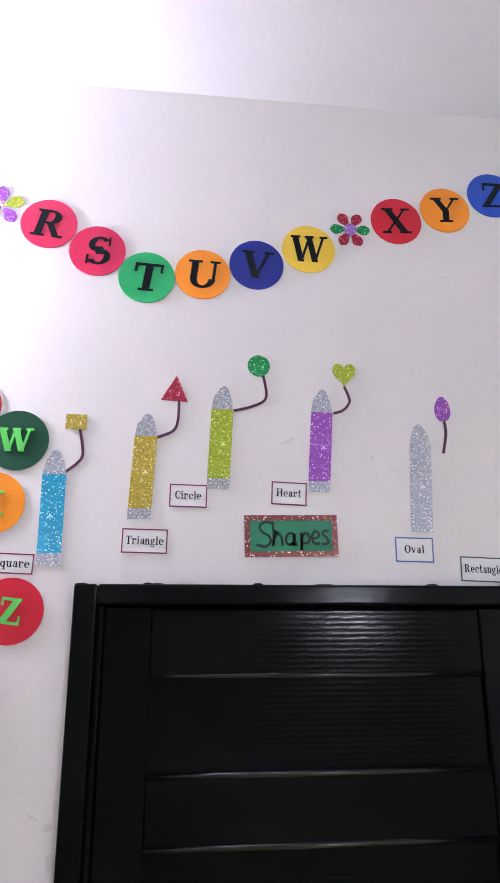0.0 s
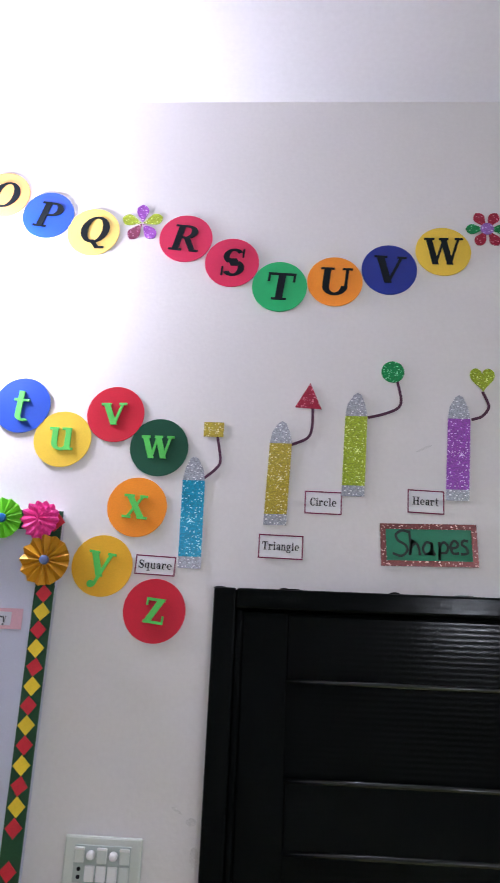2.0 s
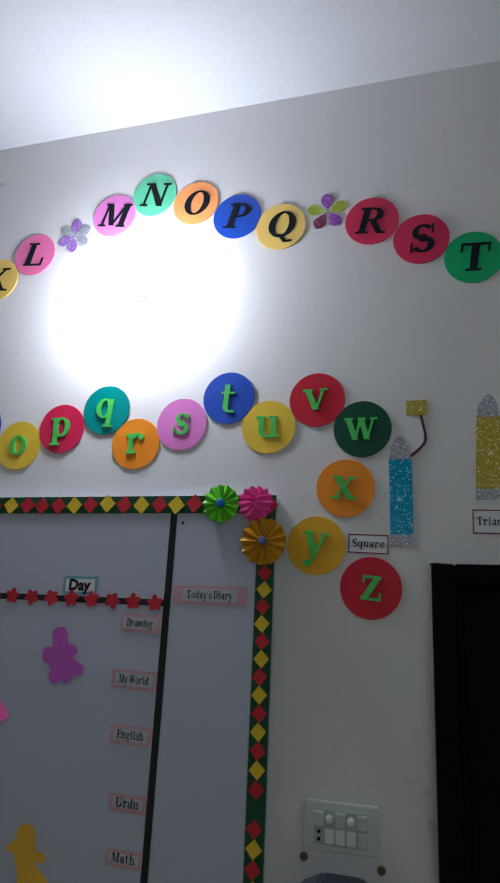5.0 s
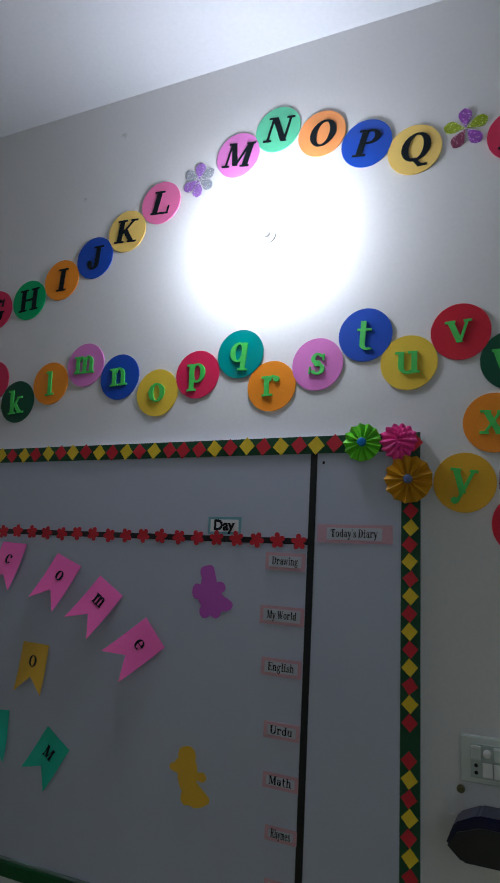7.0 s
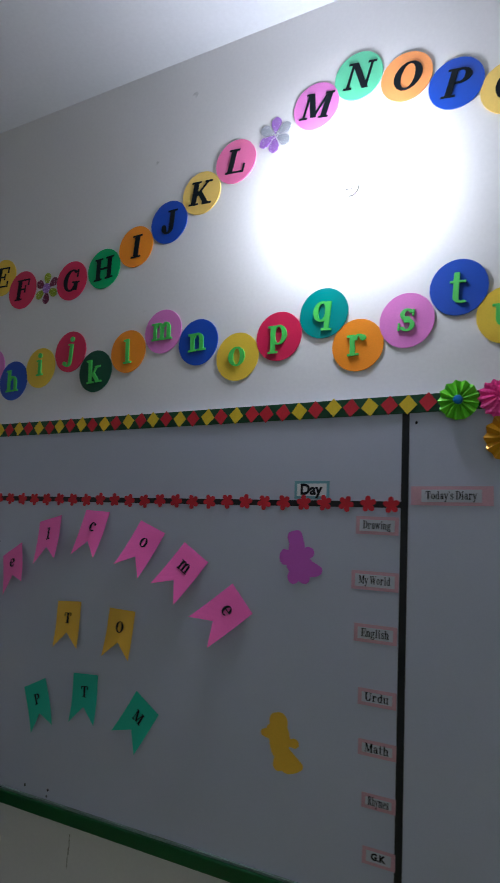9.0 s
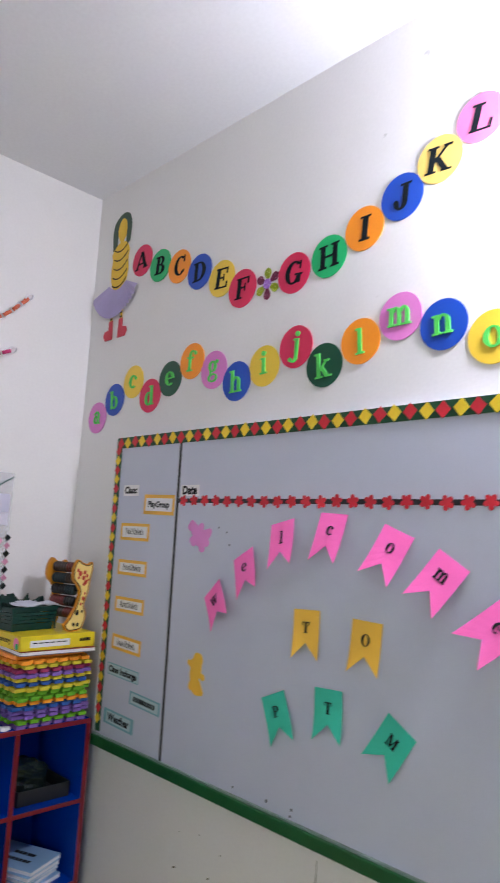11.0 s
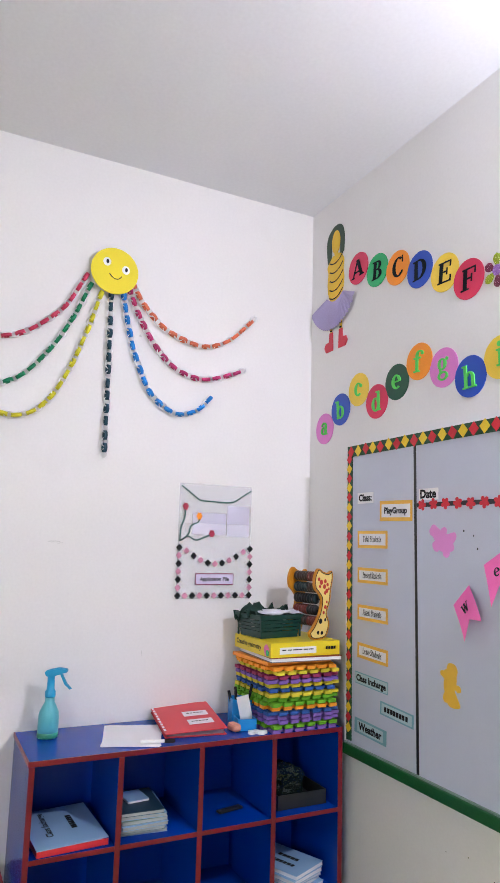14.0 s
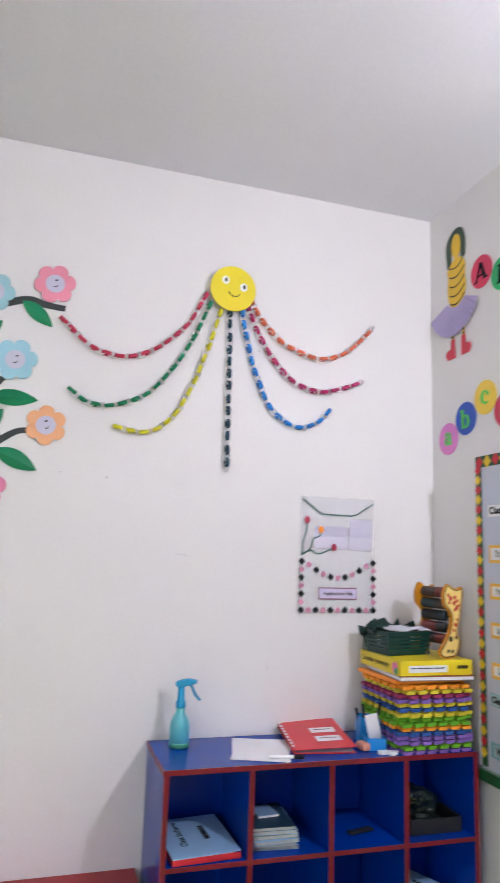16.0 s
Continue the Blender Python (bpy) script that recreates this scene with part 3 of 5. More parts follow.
# glitter flowers between the capital cards
GL = {k: glitter(k + "_glitter", srgb(*c), sp) for k, c, sp in (
    ("silver", (172, 175, 186), (0.98, 0.98, 1)), ("cyan", (6, 156, 194), (0.6, 0.95, 1)), ("gold", (190, 170, 50), (1, 0.95, 0.6)), ("lime", (160, 180, 20), (0.9, 1, 0.4)),
    ("violet", (150, 70, 180), (0.9, 0.7, 1)), ("red", (170, 24, 60), (1, 0.4, 0.5)), ("green", (4, 150, 78), (0.4, 1, 0.6)), ("lilac", (170, 120, 210), (0.9, 0.8, 1)),
    ("copper", (116, 50, 46), (1, 0.7, 0.6)), ("maroon", (120, 30, 70), (0.8, 0.4, 0.6)))}


def petal_flower(u, v, cols, centre, size, n, turn, gap=0.0):
    ob = empty("glitter_flower", north(u, v, 0.001), f"{n}-petalled glitter foam flower stuck between the letter cards", "wall flower", "glitter flowers")
    for i in range(n):
        pts = [(size * t, size * 0.27 * max(math.sin(math.pi * t ** 1.7), 0) ** 0.7) for t in [k / 12 * 1.0 for k in range(13)]]
        start = 0.12 if centre else 0.03
        out = [((start + 0.9 * x / size) * size, y) for x, y in pts] + [((start + 0.9 * x / size) * size, -y) for x, y in pts[-2:0:-1]]
        part("petal", sheet(out, 0, 0.002 + 0.0003 * (i % 2)), GL[cols[i % len(cols)]], ob, m=pose(0, 0, 0, 0, 0, turn + 360 / n * i))
    if centre:
        part("flower_centre", sheet(oval(0, 0, size * 0.32, size * 0.32, 24), 0.0023, 0.0038), GL[centre], ob)


petal_flower(0.383, 2.769, ["red", "red", "green", "red", "red", "green"], "lilac", 0.056, 6, 60)
petal_flower(-0.309, 2.775, ["lime", "violet", "lime", "maroon", "violet"], "", 0.064, 5, 20)
petal_flower(-0.907, 2.798, ["silver", "lilac", "silver", "lilac", "lilac", "silver"], "", 0.064, 6, 25)
petal_flower(-1.600, 2.546, ["maroon", "lime", "maroon", "lime", "maroon", "lime"], "lilac", 0.06, 6, 30)

# ---- glitter pencils with their shapes ----
PENCILS = [("cyan", -0.169, 2.285, 2.240, 2.083, -0.168, -0.166, "square"), ("gold", -0.011, 2.357, 2.314, 2.164, -0.013, -0.020, "triangle"),
           ("lime", 0.127, 2.416, 2.370, 2.220, 0.124, 0.117, "circle"), ("violet", 0.312, 2.416, 2.370, 2.218, 0.310, 0.300, "heart"), ("silver", 0.495, 2.353, 2.308, 2.148, 0.496, 0.487, "oval")]
for colour, ut, vt, va, vb, ua, ub, shape in PENCILS:
    ob = empty("pencil_cutout", north(ut, vb, 0.001), f"{colour} glitter foam pencil cutout holding a {shape}", "pencil cutout", "glitter pencils")
    w, h, tip, xa, xb = 0.0275, (va - vb) * S, (vt - vb) * S, X(ua - ut), X(ub - ut)
    band = 0.13 * h
    k = band / h
    xm = xb + (xa - xb) * k
    part("end_band", sheet([(xb - w, 0), (xb + w, 0), (xm + w, band), (xm - w, band)], 0, 0.002), GL["silver"], ob, "silver glitter end")
    part("shaft", sheet([(xm - w, band), (xm + w, band), (xa + w, h), (xa - w, h)], 0, 0.0023), GL[colour], ob)
    cone = [(xa - w, h), (xa + w, h), (xa + w * 0.8, h + (tip - h) * 0.5), (w * 0.35, h + (tip - h) * 0.9), (0, tip), (-w * 0.35, h + (tip - h) * 0.9), (xa - w * 0.8, h + (tip - h) * 0.5)]
    part("tip", sheet(cone, 0, 0.0021), GL["silver"], ob, "silver glitter tip")


def shape_card(name, colour, u, v, pts, stalk, label):
    ob = thing(name, sheet(pts, 0.0002, 0.0026), GL[colour], north(u, v, 0.001), label, "shape cutout", "glitter shapes")
    u0, v0 = stalk[0]
    line = smoothline([(X(q[0] - u), (q[1] - v) * S) for q in stalk])
    part("stalk", ribbon(line, 0.0068, 0, 0.002), STEM, ob, "dark purple foam stalk")


heart = [(0.031 * (16 * math.sin(t) ** 3) / 16, 0.036 * (13 * math.cos(t) - 5 * math.cos(2 * t) - 2 * math.cos(3 * t) - math.cos(4 * t)) / 16) for t in [2 * math.pi * k / 40 for k in range(40)]]
shape_card("square_cutout", "gold", -0.137, 2.337, rect(-0.025, -0.019, 0.025, 0.019), [(-0.130, 2.325), (-0.122, 2.280), (-0.130, 2.262), (-0.152, 2.243)], "gold glitter foam square on a purple stalk")
shape_card("triangle_cutout", "red", 0.036, 2.400, [(-0.034, -0.021), (0.033, -0.025), (0.004, 0.045)], [(0.044, 2.384), (0.043, 2.345), (0.034, 2.325), (0.006, 2.312)], "red glitter foam triangle on a purple stalk")
shape_card("circle_cutout", "green", 0.192, 2.459, oval(0, 0, 0.029, 0.029), [(0.200, 2.440), (0.206, 2.405), (0.200, 2.388), (0.175, 2.376), (0.145, 2.368)], "green glitter foam circle on a purple stalk")
shape_card("heart_cutout", "lime", 0.356, 2.450, heart, [(0.355, 2.424), (0.364, 2.400), (0.362, 2.388), (0.350, 2.375), (0.332, 2.369)], "lime glitter foam heart on a purple stalk")
shape_card("oval_cutout", "violet", 0.545, 2.385, [(x * (1 - 0.18 * y / 0.034), y) for x, y in oval(0, 0, 0.021, 0.034)], [(0.547, 2.360), (0.548, 2.335), (0.540, 2.297)], "purple glitter foam oval on a purple stalk")


def word_label(text, u0, v1, u1, v0, edge, turn=0.0, tw=0.84):
    w, h = X(u1 - u0), (v1 - v0) * S
    ob = thing("word_label", sheet(rect(-w / 2, -h / 2, w / 2, h / 2), 0, 0.001), PAPER, north((u0 + u1) / 2, (v0 + v1) / 2, 0.001, turn), f"white paper label reading {text} with a coloured edge", "label", "shape name labels")
    bm = bmesh.new()
    for q in ((-w / 2, -h / 2, w / 2, -h / 2 + 0.003), (-w / 2, h / 2 - 0.003, w / 2, h / 2), (-w / 2, -h / 2 + 0.003, -w / 2 + 0.003, h / 2 - 0.003), (w / 2 - 0.003, -h / 2 + 0.003, w / 2, h / 2 - 0.003)):
        prism(bm, rect(*q), 0.0002, 0.0014)
    part("border", bm, edge, ob)
    part("lettering", serif_text(text, w * tw, 0.0195, 0.0018), INK, ob)


word_label("Square", -0.261, 2.103, -0.190, 2.069, MAROON, -2)
word_label("Triangle", -0.047, 2.147, 0.031, 2.105, MAROON, -1)
word_label("Circle", 0.032, 2.227, 0.098, 2.186, MAROON, -1, 0.72)
word_label("Heart", 0.213, 2.235, 0.277, 2.193, MAROON, -2, 0.72)
word_label("Oval", 0.435, 2.138, 0.505, 2.094, BLUEEDGE, -1, 0.54)
word_label("Rectangle", 0.553, 2.104, 0.639, 2.060, GREENEDGE, -2)
sign = thing("shapes_sign", sheet(rect(-0.113, -0.05, 0.113, 0.05), 0, 0.002), mat("green_card", srgb(0, 122, 86), 0.5, 0.08, 60, 0.1), north(0.2475, 2.138, 0.001, 1), "green card sign reading Shapes in a glitter edge", "sign")
bm = bmesh.new()
for q in ((-0.113, -0.05, 0.113, -0.037), (-0.113, 0.037, 0.113, 0.05), (-0.113, -0.037, -0.1, 0.037), (0.1, -0.037, 0.113, 0.037)):
    prism(bm, rect(*q), 0.0003, 0.0036)
part("glitter_edge", bm, GL["copper"], sign, "copper glitter edge")
MARKER = mat("dark_green_marker", srgb(12, 40, 32), 0.6, 0.3, 200, 0.05)
HANDWRITTEN = (("S", -0.079, ((0.034, 0.029), (0.018, 0.034), (0.003, 0.024), (0.008, 0.010), (0.024, 0.0), (0.028, -0.014), (0.014, -0.026), (-0.006, -0.020))), ("h", -0.045, ((0.0, 0.034), (0.002, 0.004), (0.0, -0.024), (0.004, -0.006), (0.014, 0.004), (0.021, -0.006), (0.023, -0.024))),
               ("a", -0.012, ((0.018, 0.004), (0.006, 0.006), (-0.002, -0.008), (0.004, -0.021), (0.016, -0.014), (0.019, 0.005), (0.020, -0.012), (0.025, -0.024))), ("p", 0.022, ((0.002, 0.008), (0.003, -0.014), (0.001, -0.035), (0.003, -0.006), (0.012, 0.007), (0.022, -0.002), (0.018, -0.016), (0.005, -0.018))),
               ("e", 0.050, ((0.002, -0.007), (0.014, -0.004), (0.017, 0.005), (0.008, 0.011), (0.0, -0.002), (0.005, -0.018), (0.019, -0.018))), ("s", 0.074, ((0.017, 0.010), (0.007, 0.012), (0.003, 0.003), (0.013, -0.006), (0.014, -0.018), (-0.001, -0.020))))
for k, (ch, x0, stroke) in enumerate(HANDWRITTEN):
    part("letter", ribbon(smoothline([(x0 + x, y) for x, y in stroke], 6), 0.0060, 0.002, 0.0026 + 0.0001 * k), MARKER, sign, "dark marker stroke")

# ---- notice board ----
BL, BR, BT, BB = X(-2.210), X(-0.392), Z(2.172), Z(1.256)
board = empty("notice_board", Matrix.Translation((BL, NORTH, BB)), "large white notice board with a green, red and yellow paper border", "notice board")
BW, BH = BR - BL, BT - BB
part("panel", abox(0.004, BOARD - NORTH, 0.004, BW - 0.004, -0.001, BH - 0.004, 0.001), BOARDW, board, "pale grey-white laminate panel")
TR = 0.046
part("border_strip", abox(0, BOARD - NORTH - 0.004, BH - TR, BW, BOARD - NORTH, BH, 0.001), GREENTRIM, board, "dark green paper strip")
part("border_strip", abox(0, BOARD - NORTH - 0.004, 0.048, 0.034, BOARD - NORTH, BH - TR, 0.001), GREENTRIM, board, "dark green paper strip")
part("border_strip", abox(BW - TR, BOARD - NORTH - 0.004, 0.048, BW, BOARD - NORTH, BH - TR, 0.001), GREENTRIM, board, "dark green paper strip")
part("bottom_rail", abox(-0.012, BOARD - NORTH - 0.014, -0.008, BW + 0.012, -0.001, 0.033, 0.004), GREENFRAME, board, "green painted wooden rail")
part("rail_lip", abox(-0.006, BOARD - NORTH - 0.008, 0.0335, BW + 0.006, BOARD - NORTH, 0.040, 0.001), mat("worn_grey_lip", srgb(128, 146, 140), 0.6, 0.35, 160, 0.3), board, "worn grey lip of the rail")
part("side_rail", abox(-0.012, BOARD - NORTH - 0.006, 0.044, -0.001, -0.001, BH, 0.002), PAINT, board)


def diamond_data(name, material, s):
    bm = prism(bmesh.new(), [(s * 0.5, 0), (0, s * 0.54), (-s * 0.5, 0), (0, -s * 0.54)], 0, 0.0014)
    me = bpy.data.meshes.new(name)
    bm.to_mesh(me)
    bm.free()
    me.materials.append(material)
    return me


DIA = [diamond_data("diamond", REDP, 0.046), diamond_data("diamond", YELP, 0.047)]
SM = [diamond_data("diamond", REDP, 0.038), diamond_data("diamond", YELP, 0.039)]
rnd = random.Random(4)


def stick(me, x, z):
    o = new("diamond", me)
    o.parent = board
    o.matrix_local = Matrix(((1, 0, 0, x), (0, 0, -1, BOARD - NORTH - 0.0045), (0, 1, 0, z), (0, 0, 0, 1))) @ pose(0, 0, 0, 0, 0, rnd.uniform(-6, 6))


for i in range(-43, 6):
    stick(DIA[0 if i == -8 else (i + 1) % 2], 2.209 + 0.0507 * i + rnd.uniform(-0.002, 0.002), BH - TR / 2 + rnd.uniform(-0.003, 0.003))
for i in range(28):
    stick(SM[i % 2], 0.016, BH - TR - 0.012 - 0.0405 * i + rnd.uniform(-0.002, 0.002))
    if i != 14:     # one diamond has come off
        stick(SM[1 - i % 2], BW - TR / 2 + rnd.uniform(-0.002, 0.002), BH - 0.154 - 0.0405 * i)
for u, v1, v0, w, lean in ((-1.891, 2.140, 1.275, 0.013, 0.0), (-0.5945, 2.140, 1.275, 0.0185, -0.010)):
    x0, z0, z1 = X(u) - BL, Z(v0) - BB, Z(v1) - BB
    part("divider_tape", sheet([(x0 + lean - w / 2, z0), (x0 + lean + w / 2, z0), (x0 + w / 2, z1), (x0 - w / 2, z1)], 0, 0.0012), TAPEBLACK, board, "black tape line", Matrix(((1, 0, 0, 0), (0, 0, -1, BOARD - NORTH), (0, 1, 0, 0), (0, 0, 0, 1))))

trim = empty("flower_trim", onboard(-1.885, 1.975, 0.0, -0.25), "black tape line with small red paper flowers on the board", "paper trim")
TL = X(-0.600 + 1.885)
part("tape", sheet(rect(0, -0.008, TL, 0.008), 0, 0.001), TAPEBLACK, trim)
fl = [(0.0215 * (0.5 + 0.5 * abs(math.cos(2.5 * a)) ** 0.8) * math.cos(a), 0.0215 * (0.5 + 0.5 * abs(math.cos(2.5 * a)) ** 0.8) * math.sin(a)) for a in [2 * math.pi * k / 60 for k in range(60)]]
first = part("red_flower", sheet(fl, 0.0011, 0.0028), REDP, trim, m=Matrix.Translation((0.03, 0, 0)))
for i in range(1, 29):
    like(first, Matrix.Translation((0.03 + i * 0.0605, rnd.uniform(-0.002, 0.002), 0)) @ pose(0, 0, 0, 0, 0, rnd.uniform(0, 72)))


def board_label(text, u0, v1, u1, v0, back, words, serif=True, inset=(0.012, 0.007), turn=0.0, tw=0.8, hh=0.020, spell=True, face=PAPER):
    w, h = X(u1 - u0), (v1 - v0) * S
    ob = thing("board_label", sheet(rect(-w / 2, -h / 2, w / 2, h / 2), 0, 0.0008), back, onboard((u0 + u1) / 2, (v0 + v1) / 2, 0.0006, turn), words, "label", "board labels")
    iw, ih = w / 2 - inset[0], h / 2 - inset[1]
    part("paper_strip", sheet(rect(-iw, -ih, iw, ih), 0.0009, 0.0014), face, ob, "pale printed strip")
    if not spell:
        part("lettering", bars(2 * iw * tw, hh * 0.6, 8, 0.0021), INK, ob)
    elif serif:
        part("lettering", serif_text(text, 2 * iw * tw, hh, 0.0021), INK, ob)
    else:
        part("lettering", sans_text(text, 2 * iw * tw, 0.0019, 0.045), INK, ob)


for text, u0, v1, u1, v0 in (("Drawing", -0.688, 1.947, -0.606, 1.914), ("My World", -0.695, 1.847, -0.605, 1.813), ("English", -0.688, 1.752, -0.607, 1.720), ("Urdu", -0.678, 1.640, -0.607, 1.611), ("Math", -0.676, 1.553, -0.606, 1.526), ("Rhymes", -0.668, 1.465, -0.606, 1.440)):
    board_label(text, u0, v1, u1, v0, TAPEPINK, f"white printed strip reading {text} under pink tape", turn=-1, inset=(0.010, 0.008), face=TAPEDSTRIP)
board_label("G.K", -0.665, 1.378, -0.606, 1.350, TAPEPINK, "white printed strip reading G.K under pink tape", False, turn=-1, inset=(0.010, 0.007), tw=0.6, face=TAPEDSTRIP)
board_label("Today's Diary", -0.584, 2.003, -0.441, 1.969, TAPEPINK, "white printed strip reading Today's Diary on pink tape", inset=(0.026, 0.008), tw=0.86, face=TAPEDSTRIP)
board_label("Day", -0.819, 2.014, -0.744, 1.979, TAPETEAL, "white strip reading Day with a teal edge", False, (0.008, 0.007), tw=0.75)
board_label("Date", -1.876, 2.018, -1.800, 1.987, PAPER, "white strip reading Date", False, (0.002, 0.002), tw=0.85)
board_label("Class:", -2.158, 2.022, -2.078, 1.989, PAPER, "white strip reading Class", False, (0.002, 0.002), tw=0.85)
board_label("PlayGroup", -2.047, 1.992, -1.903, 1.934, TAPEYEL, "white strip reading PlayGroup in a yellow paper edge", False, (0.012, 0.014), turn=-1)
for text, v1, v0 in (("Total Students", 1.907, 1.856), ("Present Students", 1.798, 1.753), ("Absent Students", 1.689, 1.645), ("Leave Students", 1.577, 1.533)):
    board_label(text, -2.157, v1, -2.012, v0, TAPEYEL, f"white strip reading {text} in a yellow paper edge", True, (0.012, 0.012), tw=0.7, hh=0.024, turn=-2 if v1 < 1.6 else 0)
board_label("Class Incharge", -2.169, 1.492, -2.012, 1.458, TAPETEAL, "white strip reading Class Incharge with a teal edge", False, (0.003, 0.004), turn=-2, tw=0.92, face=TEALSTRIP)
board_label("name", -2.048, 1.431, -1.905, 1.395, TAPETEAL, "white printed strip with dark writing and a teal edge", False, (0.010, 0.006), turn=-3, tw=0.8, hh=0.03, spell=False, face=TEALSTRIP)
board_label("Weather", -2.170, 1.362, -2.020, 1.320, TAPETEAL, "white strip reading Weather on a teal strip", False, (0.020, 0.008), turn=-2, tw=0.9, face=TEALSTRIP)

PINKF, YELF, TEALF = mat("pink_foil_paper", srgb(250, 110, 188), 0.42, 0.05, 40, 0.1), mat("amber_paper", srgb(240, 190, 60), 0.42, 0.05, 40, 0.1), mat("turquoise_paper", srgb(66, 200, 172), 0.42, 0.05, 40, 0.1)


def pennant(ch, u, v, turn, material, words, lift, size=1.0):
    """A swallow-tailed paper flag whose tails lift off the board."""
    rnd = random.Random(ord(ch) * 7 + round(u * 100))
    bm = bmesh.new()
    w, top, tail, notch = 0.051 * size, 0.052 * size, -0.092 * size, -0.045 * size
    cols, rows = [-1, -0.5, 0, 0.5, 1], 7
    grid = []
    curl = [rnd.uniform(0.006, 0.02), rnd.uniform(0.006, 0.02)]
    for j in range(rows):
        t = j / (rows - 1)
        line = []
        for c in cols:
            end = notch + (tail - notch) * abs(c)
            y = top + (end - top) * t
            k = curl[0] if c < 0 else curl[1]
            line.append(bm.verts.new((w * c, y, 0.002 + lift * (top - y) + k * max(t - 0.35, 0) ** 2 * (0.4 + abs(c)))))
        grid.append(line)
    for a, b in zip(grid, grid[1:]):
        for i in range(4):
            bm.faces.new((b[i], b[i + 1], a[i + 1], a[i]))
    thicken(bm, 0.0006)
    ob = thing("paper_flag", bm, material, onboard(u, v, 0.001, turn), f"{words} swallow-tailed paper flag with letter {ch}", "paper flag", "flags of the greeting")
    bm = bmesh.new()
    low = ch in "elcom"
    h = 0.042 if low else 0.033
    wd = glyph(bm, ch, 0, 0, h, 0.0022, 0.0032, seg=14)
    part("letter", bm, INK, ob, "black letter", Matrix.Translation((0, 0, 0.0015 + lift * top)) @ pose(0, 0, 0, -math.degrees(math.atan(lift)), 0, 0) @ Matrix.Translation((-wd / 2, -h * (0.5 if ch == "l" or not low else 0.35), 0)))


for ch, u, v, turn in (("W", -1.697, 1.722, 44), ("e", -1.596, 1.811, 30), ("l", -1.478, 1.888, 14), ("c", -1.336, 1.908, -3), ("o", -1.181, 1.878, -21), ("m", -1.067, 1.831, -32), ("e", -0.956, 1.751, -48)):
    pennant(ch, u, v, turn, PINKF, "bright pink", 0.30)
for ch, u, v, turn in (("T", -1.400, 1.694, 3), ("O", -1.240, 1.689, -2)):
    pennant(ch, u, v, turn, YELF, "amber yellow", 0.07)
for ch, u, v, turn in (("P", -1.479, 1.499, 24), ("T", -1.332, 1.537, 3), ("M", -1.172, 1.508, -32)):
    pennant(ch, u, v, turn, TEALF, "turquoise", 0.03)


PERCHED = ((-0.0165, 0.062, 0.023, 0.024), (-0.011, 0.016, 0.025, 0.060), (0.024, 0.018, 0.017, 0.017), (0.036, -0.032, 0.030, 0.020), (-0.046, 0.002, 0.016, 0.024), (-0.018, -0.056, 0.018, 0.020), (0.014, -0.055, 0.017, 0.019), (0.0, -0.02, 0.04, 0.03))
FLYING = ((-0.016, 0.056, 0.027, 0.027), (-0.055, 0.018, 0.012, 0.012), (-0.030, 0.030, 0.022, 0.018), (-0.011, 0.006, 0.030, 0.055), (0.031, 0.004, 0.014, 0.014), (0.022, -0.055, 0.036, 0.028), (-0.012, -0.060, 0.016, 0.020))


def butterfly(u, v, turn, material, words, k=1.0, lobes=PERCHED):
    bm = bmesh.new()
    pts = []
    for step in range(90):
        a, far = 2 * math.pi * step / 90, 0.012
        for q in range(60):
            r = 0.012 + q * 0.0012
            if any(((r * math.cos(a) - x) / rx) ** 2 + ((r * math.sin(a) - y) / ry) ** 2 < 1 for x, y, rx, ry in lobes):
                far = r
        pts.append((far * k * math.cos(a), far * k * 0.9 * math.sin(a)))
    prism(bm, pts, 0, 0.0012)
    thing("butterfly_cutout", bm, material, onboard(u, v, 0.0006, turn), words, "paper cutout", "butterfly cutouts")


PURPLE, AMBER = mat("purple_paper", srgb(206, 100, 210), 0.4, 0.05, 40, 0.1), mat("golden_paper", srgb(242, 192, 58), 0.4, 0.05, 40, 0.1)
butterfly(-0.802, 1.863, 0, PURPLE, "purple paper butterfly shape on the board", 1.0)
butterfly(-0.825, 1.518, 0, AMBER, "golden yellow paper butterfly shape on the board", 1.0, FLYING)
butterfly(-1.787, 1.885, 40, mat("mauve_paper", srgb(228, 142, 214), 0.4, 0.05, 40, 0.1), "mauve paper butterfly shape beside the date", 0.95)
butterfly(-1.762, 1.530, -20, AMBER, "yellow paper butterfly shape under the flags", 0.95, FLYING)


def rosette(u, v, r, pleats, material, centre, words, off, edge=1.0):
    """A pleated paper rosette with a button."""
    bm = bmesh.new()
    n = pleats * 2
    mid = bm.verts.new((0, 0, 0.012))
    inner = [bm.verts.new((r * 0.22 * math.cos(2 * math.pi * i / n), r * 0.22 * math.sin(2 * math.pi * i / n), 0.012 if i % 2 else 0.006)) for i in range(n)]
    outer = [bm.verts.new(((r * (1 if i % 2 else 0.93)) * math.cos(2 * math.pi * i / n), (r * (1 if i % 2 else 0.93)) * math.sin(2 * math.pi * i / n), 0.013 * edge if i % 2 else 0.001)) for i in range(n)]
    for i in range(n):
        j = (i + 1) % n
        bm.faces.new((mid, inner[i], inner[j]))
        bm.faces.new((inner[i], outer[i], outer[j], inner[j]))
    thicken(bm, 0.0006)
    ob = thing("paper_rosette", bm, material, onboard(u, v, off), words, "paper rosette", "paper rosettes")
    if centre:
        part("button", lathe([(0.011, 0.008), (0.011, 0.017), (0.008, 0.0185)], 20), centre, ob, smooth=True)
    return ob


BTN = mat("blue_button", srgb(30, 120, 200), 0.35, 0.05, 60, 0.05)
